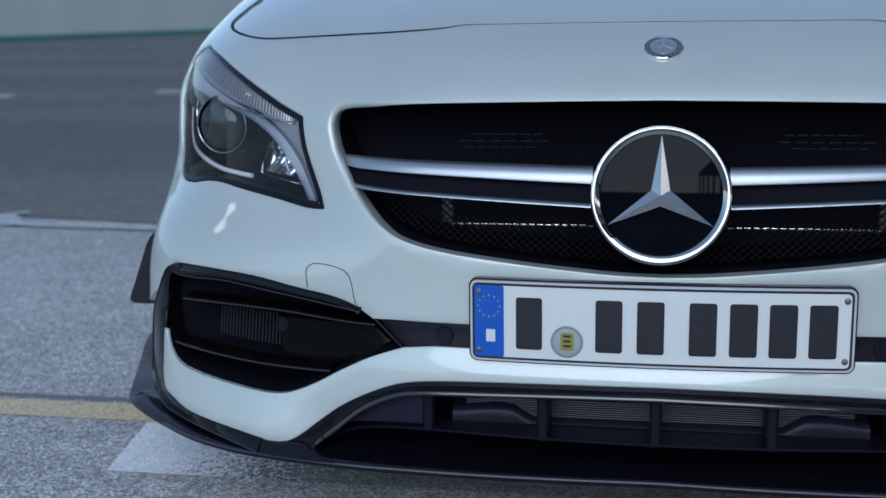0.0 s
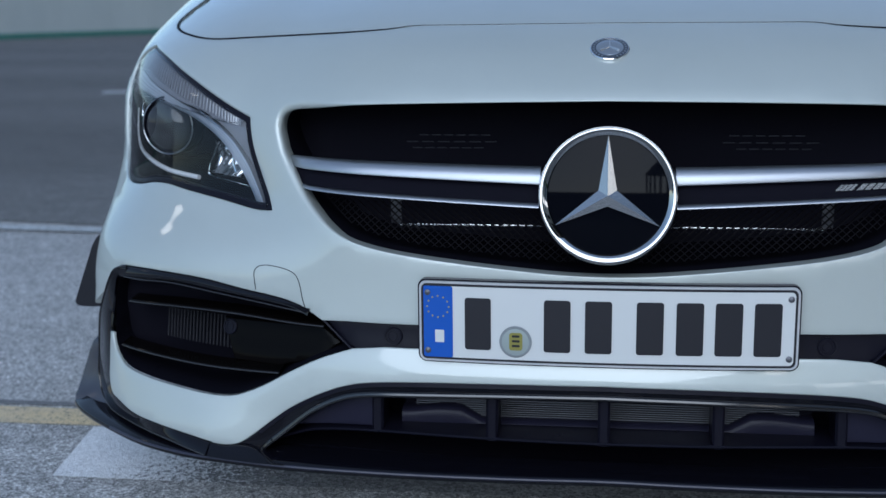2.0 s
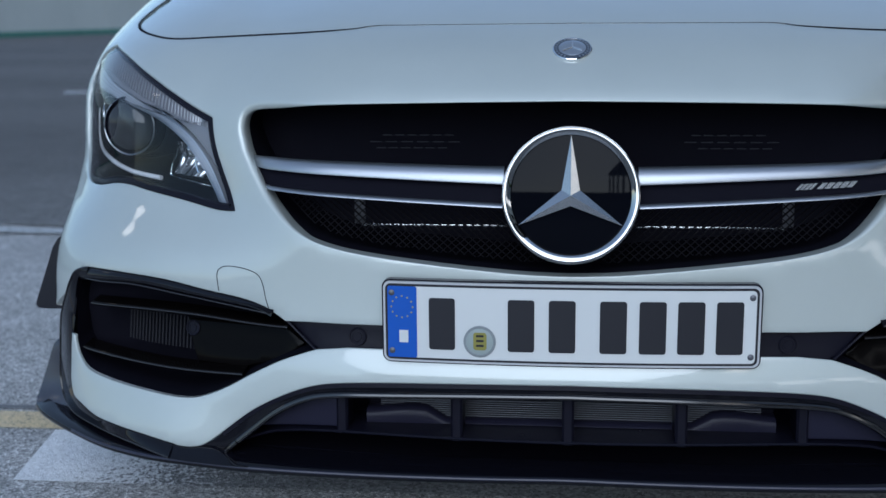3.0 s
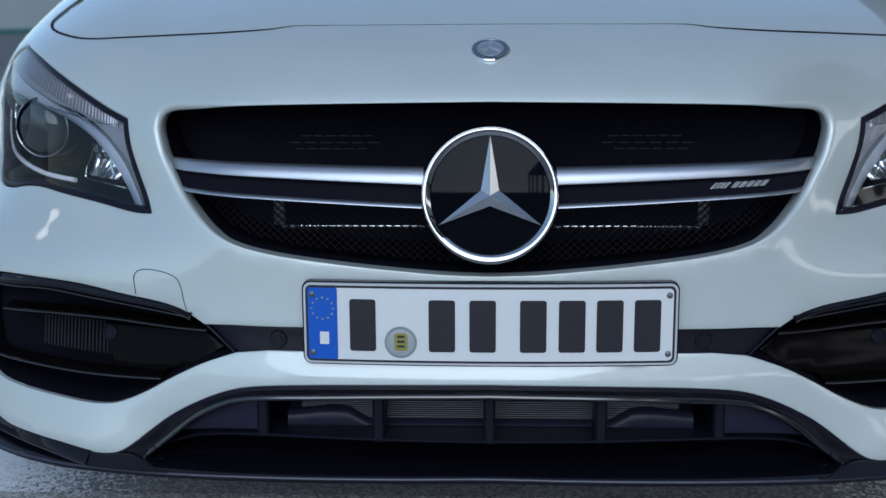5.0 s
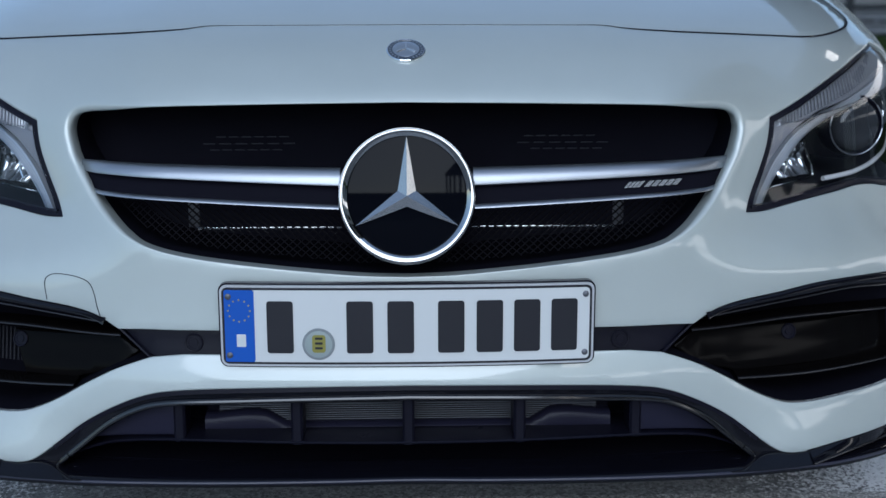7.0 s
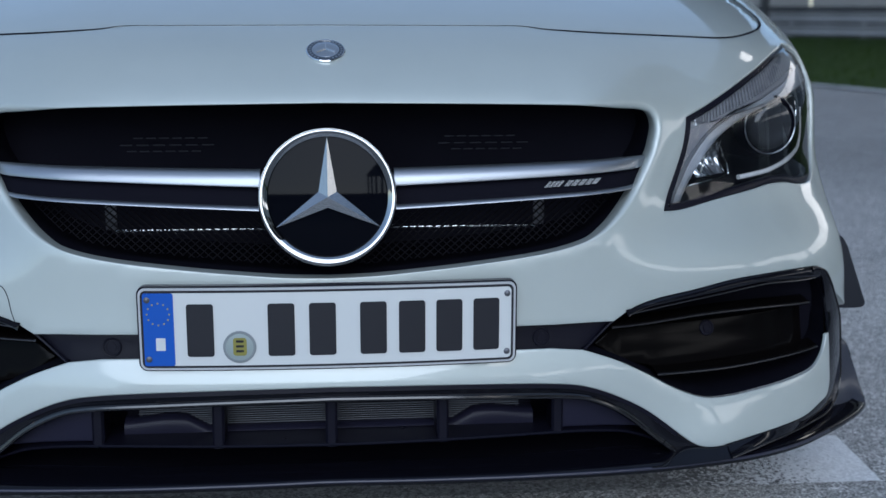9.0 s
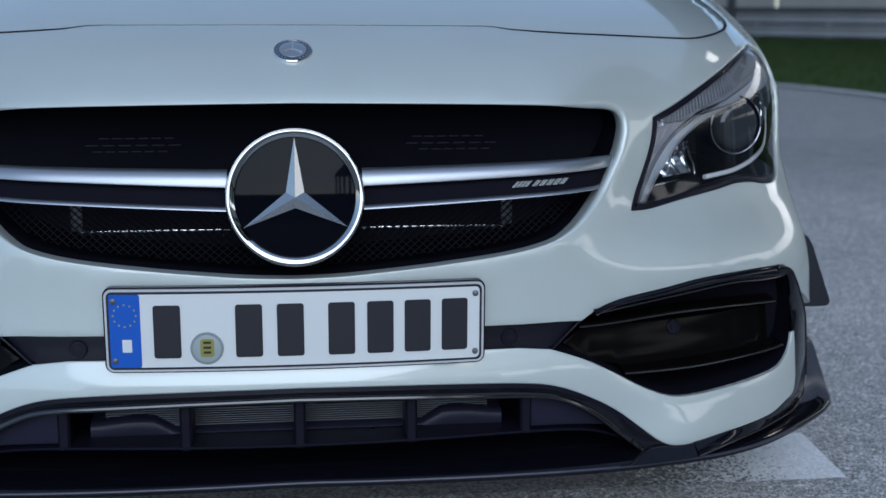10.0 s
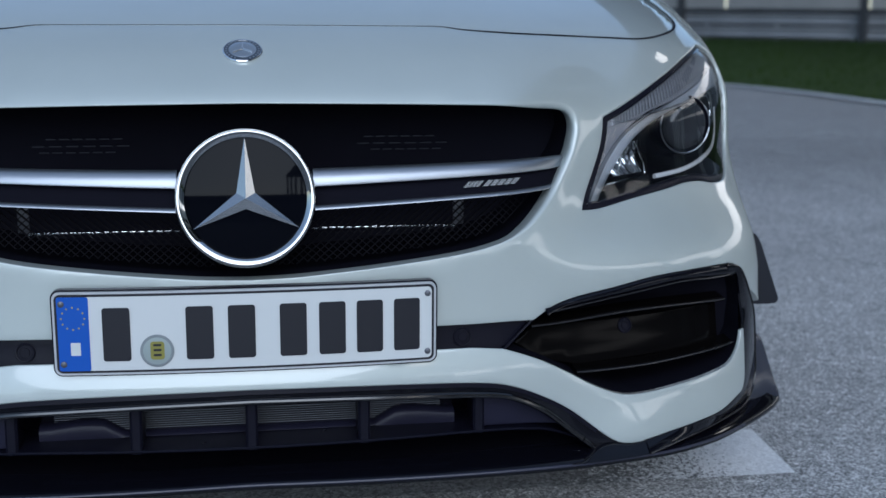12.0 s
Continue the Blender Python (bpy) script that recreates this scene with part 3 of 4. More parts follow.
def pit_building():
    """The long unseen building beside the car, placed to mirror in its badge and bonnet: wall, pillars, doors, windows
    and a wide canopy, with glowing panels added.
    """
    root = empty("pit_building", (15.0, -8.0, 0), "unseen grey pit building, added glowing panels, wide dark canopy", "building", kind="structure")
    part("wall", box_bm((0.4, 91, 10.6), pose(15.6, -25.5, 5.3), 0.03), PIT_WALL, root, smooth=False)
    # roof placed and lengthened to fit its reflection on the bonnet
    part("roof", box_bm((7.2, 131, 0.5), pose(12.9, -5.5, 10.4, 0, 2, 0), 0.03), ROOF, root, smooth=False)
    for i in range(15):
        y = -68.0 + 6.0 * i
        if y < 10:
            part("pillar", box_bm((0.4, 0.4, 10.4), pose(9.6, y - 2.5, 5.2), 0.03), PIT_WALL, root, smooth=False)
        part("garage_door", box_bm((0.1, 4.6, 3.0), pose(15.36, y, 1.5), 0.02), STEEL, root, smooth=False)
        window = part("window", box_bm((0.08, 5.98, 1.4), pose(15.37, y, 4.2), 0.02), WARM_FILL, root, "glowing panel added to warm the side of the car", smooth=False)
        part("mullion", box_bm((0.06, 0.12, 1.4), pose(15.31, y, 4.2), 0.005), ROOF, window, smooth=False)
        part("window", box_bm((0.08, 4.6, 1.3), pose(15.37, y, 8.0), 0.02), GLASS, root, smooth=False)
    # glowing panels added under the canopy for spots mirrored in the wing
    for y in (8.6, -31.4):
        part("canopy_glow", box_bm((1.6, 2.4, 0.10), pose(11.6, y, 10.05, 0, 2, 0), 0.02), GLINT_PANEL, root, "flat glowing panel added for highlights on the car", smooth=False)


pit_building()


def add_glint_mast(x, y, height):
    """An unseen mast with a glowing panel, added for the highlight on the left bumper."""
    root = empty("glint_mast", (x, y, 0), "unseen mast with a glowing panel added for a highlight", "floodlight", kind="structure")
    part("mast", tube_bm([Vector((x, y, 0)), Vector((x, y, height * .5)), Vector((x, y, height))], lambda t: .16 - .07 * t, 12), STEEL, root)
    part("cross_arm", box_bm((.12, 2.6, .12), pose(x, y, height - .1), .01), STEEL, root, smooth=False)
    head = part("panel_back", box_bm((.3, 1.5, 1.2), pose(x + .2, y, height + .5, 0, 20, 0), .03), ROOF, root, smooth=False)
    part("glow_face", box_bm((.04, 1.3, 1.0), pose(x + .37, y, height + .44, 0, 20, 0), .01), GLINT_PANEL, head, "glowing panel mirrored as a bumper highlight", smooth=False)


add_glint_mast(-17.0, 1.9, 10.3)


def stand():
    """The low stand and fence on the other side of the start straight, behind the camera."""
    root = empty("grandstand", (-8.0, -34.0, 0), "low stepped grandstand across the track", "building", kind="structure")
    for i in range(6):
        part("tier", box_bm((46, 1.0, 0.5 + 0.42 * i), pose(-10, -33 - i, (0.5 + 0.42 * i) / 2), 0.02), FACADE, root, smooth=False)
    part("back_wall", box_bm((46, 0.3, 3.6), pose(-10, -39.2, 1.8), 0.02), ROOF, root, smooth=False)


stand()


# ---- the car ----
CAR = empty("car", HOME, "white sporty saloon car with a black front splitter, parked", "car")

# outlines across the left half, as (u, height)
HOOD_EDGE = [(0, .7745), (-.234, .7735), (-.300, .7728), (-.341, .768), (-.414, .763), (-.497, .759), (-.583, .755), (-.662, .752),
             (-.721, .757), (-.772, .766), (-.796, .777), (-.797, .790), (-.779, .820), (-.768, .845), (-.762, .872)]
GRILLE = [(0, .668), (-.153, .666), (-.316, .662), (-.419, .657), (-.457, .653), (-.474, .645), (-.481, .630), (-.481, .614), (-.473, .590),
          (-.456, .560), (-.436, .531), (-.410, .504), (-.384, .484), (-.350, .469), (-.292, .457), (-.194, .446), (-.114, .439), (-.058, .435), (0, .4335)]
LAMP_INNER = [(-.507, .502), (-.516, .525), (-.531, .558), (-.544, .591), (-.550, .617), (-.552, .637)]
LAMP_TOP = [(-.552, .637), (-.590, .654), (-.639, .677), (-.696, .702), (-.753, .724), (-.814, .739)]
LAMP_OUTER = [(-.814, .739), (-.850, .724), (-.878, .695), (-.884, .660), (-.884, .610), (-.880, .560), (-.862, .526), (-.832, .512), (-.790, .514), (-.752, .522),
              (-.715, .524), (-.677, .520), (-.607, .512), (-.542, .502), (-.507, .502)]
VENT_TOP = [(-.800, .388), (-.788, .394), (-.755, .398), (-.694, .399), (-.618, .396), (-.548, .386), (-.490, .378), (-.458, .370), (-.440, .362), (-.417, .348)]
VENT_LOW = [(-.367, .311), (-.389, .304), (-.424, .291), (-.466, .270), (-.503, .249), (-.536, .234), (-.565, .226), (-.604, .225), (-.662, .229), (-.718, .234),
            (-.760, .241), (-.781, .256), (-.789, .267), (-.7940, .282), (-.7955, .306), (-.7972, .3225)]
VENT_SIDE = [(-.7972, .3225), (-.7955, .345), (-.789, .372)]
WING_OUTER = [(-.770, .381), (-.788, .378), (-.7942, .3545), (-.7972, .332), (-.801, .300), (-.804, .268), (-.802, .238), (-.799, .213), (-.790, .194), (-.772, .1865), (-.738, .1745),
              (-.690, .168), (-.640, .1625), (-.594, .156)]
WING_LOW = [(-.592, .154), (-.565, .1535), (-.543, .1595), (-.514, .179), (-.467, .2145), (-.421, .2395), (-.377, .2565), (-.333, .2645), (-.250, .270), (-.127, .274), (0, .276)]
INTAKE = [(-.508, .152), (-.491, .166), (-.467, .185), (-.431, .2135), (-.390, .235), (-.346, .246), (-.250, .252), (-.127, .257), (0, .260)]
RIDGE = [(.768, .180, .3975), (.793, .190, .389), (.808, .199, .369), (.822, .213, .345), (.840, .230, .308), (.850, .242, .268), (.855, .247, .230), (.8585, .249, .196), (.849, .235, .163), (.820, .194, .154),
         (.790, .163, .1500), (.722, .100, .1510), (.659, .056, .1485), (.598, .026, .1400)]


def line2(uz, n=5):
    return curve(flat(uz), n)


def path3(uz, lift=0.0, n=5, sign=1):
    """Places on the skin along a smooth line."""
    return [skin(sign * p[0], p[1]) + skin_axes(sign * p[0], p[1])[2] * lift for p in line2(uz, n)]


def side_of(sign, poly):
    return poly if sign < 0 else flip(poly)


BACK = 1.05
edge_half = line2(HOOD_EDGE)
z_back = .872
while skin(-.762, s_of(z_back)).y < BACK:
    z_back += .002
arch = [(BACK, .668)] + [(.92 + .36 * math.cos(radians(a)), .33 + .36 * math.sin(radians(a))) for a in (80, 100, 120, 140, 160, 176)]
rear_edge = flat([(u_at(BACK, z), z) for z in np.linspace(z_back, .70, 9)] + [(u_at(y, z), z) for y, z in arch])
under = line2([(-1.02, .300), (-.960, .297), (-.910, .305), (-.865, .318), (-.838, .335), (-.820, .352), (-.806, .370), (-.793, .389)])
body_half = edge_half + rear_edge + under + line2(VENT_TOP)[6:] + flat([(-.381, .349), (-.329, .349), (-.267, .350), (0, .353)])
lamp_poly = line2(LAMP_INNER) + line2(LAMP_TOP)[1:] + line2(LAMP_OUTER)[1:-1]
grille_poly = mirrored(line2(GRILLE))
grille_hole = [Vector((p[0] * 1.030, p[1] + (.003 if p[1] > s_of(.60) else -.005 * ease(s_of(.60), s_of(.47), p[1])))) for p in grille_poly]
panel("front_panel", mirrored(body_half), [grille_hole, lamp_poly, flip(lamp_poly)], PAINT, CAR, "glossy white bumper skin and wings",
      edge=0.0015, depth=0.015, hole_edge=(lambda u: .0016 + .0075 * ease(.36, .46, abs(u)), 0.004, 0.004), hole_depth=(0.028, 0.012, 0.012))

hood_half = [p + Vector((0, .0035 + .003 * ease(.28, .40, abs(p[0])))) for p in edge_half[:46]] + [p + Vector((.006, .002)) for p in edge_half[46:]]
hood_rear = flat([(-.756, z_back), (-.5, z_back + .014), (-.25, z_back + .026), (0, z_back + .030)])
panel("bonnet", mirrored(hood_half + hood_rear), [], PAINT, CAR, "glossy white bonnet with a shut line", edge=0.001, depth=0.012, step=0.022, lift=-0.0012)
# black strip added under the bonnet gap to keep it dark
seam = [(skin(p[0], p[1]) - skin_axes(p[0], p[1])[2] * 0.012, skin_axes(p[0], p[1])[2]) for p in list(reversed(edge_half)) + flip(edge_half)[::-1][1:]]
part("bonnet_gap_filler", ribbon_bm(seam, 0.03, 0.003), DARK, CAR, "black filler strip under the bonnet gap")

# the gap's darkness, laid on the surface as a thin dark ribbon
gap = [(skin(p[0], p[1] + .0015) + skin_axes(p[0], p[1])[2] * .0004, skin_axes(p[0], p[1])[2]) for p in list(reversed(edge_half)) + flip(edge_half)[::-1][1:]]
part("bonnet_gap", ribbon_bm(gap, lambda p: .0010 + .0034 * ease(.26, .40, abs(p.x)), 0.0003), DARK, CAR, "dark shut line of the bonnet")

# lower white wing under the plate and vents
wing_half = flat([(0, .317), (-.267, .317), (-.319, .316)]) + line2(VENT_LOW)[:67] + line2(WING_OUTER)[22:] + line2(WING_LOW)[1:]
panel("bumper_wing", mirrored(wing_half), [], PAINT, CAR, "glossy white lower bumper wing", edge=0.0022, depth=0.003, lift=0.002, step=0.011)

# black strip behind the plate, with a parking sensor each side
strip_half = flat([(0, .355), (-.417, .351), (-.372, .309), (0, .314)])
panel("bumper_strip", mirrored(strip_half), [], SATIN, CAR, "satin black strip between the bumper halves", lift=-0.011, edge=0.001, depth=0.01)


def parking_sensor(u, z, parent, size=0.0108, lift=-0.009):
    s = s_of(z)
    m = Matrix.Translation(skin(u, s) + skin_axes(u, s)[2] * lift) @ (skin_axes(u, s)[2]).to_track_quat("Z", "Y").to_matrix().to_4x4()
    ring = part("sensor_ring", revolve_bm([(size * 1.30, -.004), (size * 1.30, .0004), (size * 1.2, .0012), (size * 1.06, .0010), (size * 1.0, -.0012)], 28, m), SATIN, parent, angle=20)
    part("sensor_face", revolve_bm([(size, -.003), (size, -.0004), (size * .72, -.0004), (size * .70, -.0012), (size * .60, -.0012), (size * .58, -.0002), (0, -.0002)], 28, m), SATIN, ring, angle=20)


for u in (-.309, .309):
    parking_sensor(u, .331, CAR)

# side vents
for sign in (-1, 1):
    vent_poly = side_of(sign, line2(VENT_TOP) + flat([(-.385, .316)]) + line2(VENT_LOW)[:-1] + line2(VENT_SIDE)[:-1])
    vent = well("side_vent", vent_poly, DARK, CAR, 0.02, 0.97, "deep black air vent with two fins")
    # gloss black frame round the outer corner, running down and in under the white wing
    sts = []
    for a, b in zip(path3(WING_OUTER, 0.0, 5, -sign), curve(RIDGE, 5)):
        b = Vector((b.x * sign, b.y, b.z))
        out = (b - a).normalized()
        b = b + Vector((0, -.003, 0))
        mid = (a + b) / 2 + Vector((0, -.002, .001))
        sts.append([a + Vector((0, .014, 0)), a + Vector((0, .002, 0)), a.lerp(b, .10) + Vector((0, -.0012, .0004)), mid, b - out * .004 + Vector((0, -.0006, .0004)), b - out * .0012, b + Vector((0, .0015, -.0008)),
                    b - out * .003 + Vector((0, .006, -.003)), b - out * .012 + Vector((0, .035, -.004)), b - out * .03 + Vector((0, .10, -.004))])
    part("vent_frame", sweep_bm(sts), GLOSS, vent, "gloss black outer vent frame", angle=40)
    part("frame_edge", tube_bm([Vector((p.x * sign, p.y - .0030, p.z)) for p in curve(RIDGE, 5)], .0016, 8), FIN_EDGE, vent, "shiny rounded edge of the frame")
    part("brow_edge", tube_bm(path3([(-.772, .379), (-.735, .380), (-.671, .383), (-.587, .3755), (-.509, .3665), (-.446, .358)], .001, 5, -sign), .0013, 8), FIN_EDGE, vent, "shiny rounded lower edge")
    brow_poly = side_of(sign, line2(VENT_TOP)[1:-3] + list(reversed(line2([(-.790, .374), (-.735, .380), (-.671, .384), (-.587, .376), (-.509, .367), (-.446, .358)]))))
    panel("vent_brow", brow_poly, [], GLOSS, vent, "gloss black blade over the vent", lift=0.002, edge=0.0075, depth=0.03, step=0.008)
    for z_line, th in (([(-.770, .340), (-.671, .346), (-.568, .346), (-.472, .340), (-.417, .338)], .006), ([(-.786, .268), (-.713, .267), (-.615, .264), (-.545, .264), (-.488, .265)], .006)):
        sts = []
        for p in path3(z_line, -0.010, 5, -sign):
            sts.append([p + Vector(o) for o in ((0, 0, th / 2), (0, .035, th * .9), (0, .036, -th * .9), (0, 0, -th / 2), (0, -.003, 0))])
        fin_ob = part("vent_fin", sweep_bm(sts), BLANK, vent)
        part("fin_edge", tube_bm(path3(z_line, -.008, 5, -sign), .0016, 10), FIN_EDGE, fin_ob, "shiny rounded front edge")
    # the blind panel between the fins, with its sensor; on the left a ribbed cooler shows behind it
    blank = side_of(sign, flat([(-.60 if sign < 0 else -.785, .336), (-.43, .336), (-.40, .318), (-.44, .290), (-.50, .272), (-.58 if sign < 0 else -.785, .274)]))
    panel("vent_blank", blank, [], BLANK, vent, lift=-0.035, edge=0.003, depth=0.01)
    parking_sensor(sign * .589, .324, vent, 0.0095, -0.0335)
    if sign < 0:
        for i in range(22):
            u = -.725 + i * .0068
            p, q = on_skin(u, .339 - i * .0002, -.05), on_skin(u, .297 + (.725 + u) * -.02, -.05)
            part("cooler_fin", tube_bm([p, q], 0.0016, 5), DIM_FIN, vent)

# front splitter: frame of the lower intake, lip blade, side winglets
LIP = [(0, -.006), (.126, -.010), (.29, -.009), (.46, .003), (.587, .027), (.653, .047), (.73, .087), (.815, .155), (.883, .220), (.913, .260)]
splitter_half = flat([(0, .2785)]) + [p + Vector((0, .003)) for p in list(reversed(line2(WING_LOW)))[1:-3]] + flat([(-.594, .157), (-.600, .150), (-.600, .122), (-.5, .118), (0, .122)])
intake_half = flat([(0, .260)]) + list(reversed(line2(INTAKE)))[1:] + flat([(-.506, .143), (-.42, .138), (0, .136)])
splitter = panel("splitter", mirrored(splitter_half), [mirrored(intake_half)], GLOSS, CAR, "gloss black front splitter frame", lift=-0.001, edge=0.004, depth=0.03,
                 hole_edge=(0.004,), hole_depth=(0.03,), step=0.0035)
bead = [skin(p[0], p[1]) + skin_axes(p[0], p[1])[2] * .003 for p in mirrored(line2([(0, .2605)] + [(u, z + .001) for u, z in reversed(INTAKE[1:-1])]))]
part("intake_bead", tube_bm([p for p in sorted(bead, key=lambda q: q.x)], .0045, 10), BEAD, splitter, "gloss black bead round the intake")
for sign in (-1, 1):
    part("bead_corner", tube_bm(path3([(-.493, .1655), (-.506, .1545), (-.511, .1470), (-.505, .1410), (-.490, .1385), (-.470, .1378)], .002, 5, -sign), .0040, 10), BEAD, splitter, "rounded bead at the intake's corner")
trim_line = [(skin(p[0], p[1] - .0030) + skin_axes(p[0], p[1] - .0030)[2] * .0012, skin_axes(p[0], p[1] - .0030)[2]) for p in mirrored(list(reversed(line2(WING_LOW[3:]))))]
part("splitter_trim", ribbon_bm(sorted(trim_line, key=lambda q: q[0].x), .0062, .0012), SATIN, splitter, "thin satin black trim under the white wing")
lip_line = curve([(-x, y, 0) for x, y in reversed(LIP)] + [(x, y, 0) for x, y in LIP[1:]], 5)
sts = []
for i, p in enumerate(lip_line):
    d = (lip_line[min(i + 1, len(lip_line) - 1)] - lip_line[max(i - 1, 0)]).normalized()
    q = Vector((-d.y, d.x, 0))
    w = .055 - .035 * ease(.80, .91, abs(p.x))
    sts.append([p + q * o + Vector((0, 0, h)) for o, h in ((0, .1305), (.002, .1275), (w, .124), (w, .146), (.012, .1415), (.003, .1385), (0, .1355))])
part("lip", sweep_bm(sts), GLOSS, splitter, "thin gloss black splitter lip", angle=50)
part("lip_edge", tube_bm([p + Vector((0, .0012, .1345)) for p in lip_line if abs(p.x) < .80], .0023, 8), LIP_GLINT, splitter, "satin rounded lip edge with a bluish highlight coloured in")
for sign in (-1, 1):
    # the shoulder that runs from the wing's low corner out to the lip
    top = path3([(-.594, .1555), (-.570, .1535), (-.548, .1560), (-.525, .1555), (-.500, .1470), (-.475, .1400)], .001, 4, -sign)
    low = curve([(.600, .024, .1385), (.572, .018, .1375), (.545, .013, .1370), (.515, .008, .1365), (.490, .005, .1362), (.470, .003, .1360)], 4)
    sts = []
    for a, b in zip(top, low):
        b = Vector((b.x * sign, b.y, b.z))
        sts.append([a + Vector((0, .012, 0)), a, a.lerp(b, .5) + Vector((0, .001, .0005)), b + Vector((0, .002, .001)), b, b + Vector((0, .010, -.003))])
    part("splitter_shoulder", sweep_bm(sts), GLOSS, splitter, "gloss black shoulder", angle=50)
for sign in (-1, 1):
    outer = curve([(.868, .292, .249), (.884, .290, .236), (.897, .286, .200), (.909, .279, .162), (.914, .268, .141), (.902, .245, .132), (.872, .212, .131), (.830, .170, .132), (.79, .138, .132)], 6)
    inner = curve([(.852, .272, .246), (.853, .272, .230), (.854, .272, .205), (.853, .268, .182), (.848, .257, .165), (.838, .238, .152), (.815, .205, .145), (.785, .178, .141), (.76, .158, .139)], 6)
    bm = bmesh.new()
    sts = []
    for a, b in zip(outer, inner):
        a, b = Vector((a.x * sign, a.y, a.z)), Vector((b.x * sign, b.y, b.z))
        t = Vector((0, -.004, .001))
        dip = Vector((0, .004, -.002))
        sts.append([a, a + t * .5] + [a.lerp(b, k) + dip * 4 * k * (1 - k) + t for k in (.08, .3, .5, .7, .92)] + [b + t, b, (a + b) / 2 + dip])
    part("winglet", sweep_bm(sts, bm=bm), WINGLET_SKY, splitter, "satin black winglet at the splitter's end", angle=60)
    fin = [(.852, .429), (.872, .419), (.880, .405), (.893, .366), (.913, .306), (.908, .299), (.895, .297), (.872, .296), (.856, .30)]
    bm = bmesh.new()
    front = [bm.verts.new((x * sign, .300 + (.862 - x) * .25 + (z - .30) * .05, z)) for x, z in fin]
    f = bm.faces.new(front)
    g = bmesh.ops.extrude_face_region(bm, geom=[f])
    bmesh.ops.translate(bm, verts=[v for v in g["geom"] if isinstance(v, bmesh.types.BMVert)], vec=(0, .006, 0))
    bmesh.ops.bevel(bm, geom=list(bm.edges), offset=.0015, segments=2, affect="EDGES")
    part("flick", bm, FLICK_DARK, CAR, "gloss black flick on the bumper's corner")
    part("strip_edge", tube_bm(path3([(-.419, .350), (-.397, .331), (-.370, .309)], -.006, 4, -sign), .0022, 8), SATIN, CAR, "raised edge at the strip's end")
    # the seam between splitter and its end piece
    s = s_of(.128)
    part("splitter_seam", ribbon_bm([(on_skin(sign * .596, z, .0048), skin_axes(sign * .596, s_of(z))[2]) for z in (.153, .142, .132)], .0026, .0012), DARK, splitter)

# behind the lower intake: upright bars, cross blade, cheeks, cooler and duct
intake = well("lower_intake", mirrored(intake_half), DARK, CAR, 0.16, 0.98, "dark lower air intake with upright bars")
for u in (-.331, -.160, 0, .160, .331):
    a, b = on_skin(u, .262), on_skin(u, .186)
    for k in (a, b):
        k.y += .012
    w = .0085
    part("intake_bar", sweep_bm([[p + Vector(o) for o in ((-w, .004, 0), (-w * .6, 0, 0), (w * .6, 0, 0), (w, .004, 0), (w, .05, 0), (-w, .05, 0))] for p in (b, a)]), SATIN, intake)
sts = []
for p in curve([(-.500, .160), (-.46, .174), (-.42, .183), (-.331, .1885), (-.160, .189), (0, .189), (.160, .189), (.331, .1885), (.42, .183), (.46, .174), (.500, .160)], 4):
    q = on_skin(p[0], p[1])
    sts.append([q + Vector(o) for o in ((0, .012, .002), (0, .10, .004), (0, .10, -.004), (0, .012, -.002), (0, .010, 0))])
part("cross_blade", sweep_bm(sts), SATIN, intake)
for sign in (-1, 1):
    cheek = side_of(sign, flat([(-.340, .247), (-.388, .236), (-.434, .211), (-.465, .186), (-.40, .190), (-.340, .193)]))
    panel("intake_cheek", cheek, [], DUCT, intake, "satin black filler plate", lift=-0.020, edge=0.002, depth=0.02)
for i in range(18):
    z = .1975 + i * .0034
    part("cooler_slat", box_bm((.56, .004, .0016), pose(0, .075, z)), ALLOY, intake, smooth=False)
part("cooler_core", box_bm((.60, .02, .075), pose(0, .095, .232), 0.002), DARK, intake, smooth=False)
sts = []
for x in np.linspace(-.30, .30, 41):
    h = .199 + .020 * ease(.175, .215, abs(x)) - .006 * ease(.24, .30, abs(x))
    y = .058 + .02 * x * x
    sts.append([Vector((x, y + .012, h)), Vector((x, y + .004, h - .003)), Vector((x, y, h - .010)), Vector((x, y, .184)), Vector((x, y + .006, .178)), Vector((x, y + .03, .178)), Vector((x, y + .03, h))])
part("duct", sweep_bm(sts), DUCT, intake, "smooth blue-black air duct", angle=60)

# ---- radiator grille ----
grille = well("grille", grille_hole, DARK, CAR, 0.075, 0.985, "black radiator grille with twin silver blades", start=0.024)


def blade(x0, x1, z_low, z_high, mat, name, label, back, out):
    """A grille blade whose upper side rolls back; z_low and z_high give its edges at its two ends."""
    sts = []
    for i in range(15):
        t = i / 14
        x = x0 + (x1 - x0) * t
        lo, hi = (a + (b - a) * t for a, b in (z_low, z_high))
        y = skin(x, s_of(lo)).y - out + .014 * ease(.92, 1.0, t)
        h = hi - lo
        k = 1 - .8 * ease(.93, 1.0, t)
        sts.append([Vector((x, y + .004, lo)), Vector((x, y, lo + h * .06)), Vector((x, y, lo + h * .14)), Vector((x, y + back * .10, lo + h * .45)), Vector((x, y + back * .32 * k, lo + h * .75)),
                    Vector((x, y + back * .62 * k, lo + h * .93)), Vector((x, y + back * k, lo + h)), Vector((x, y + back, lo))])
    part(name, sweep_bm(sts), mat, grille, label, angle=50)


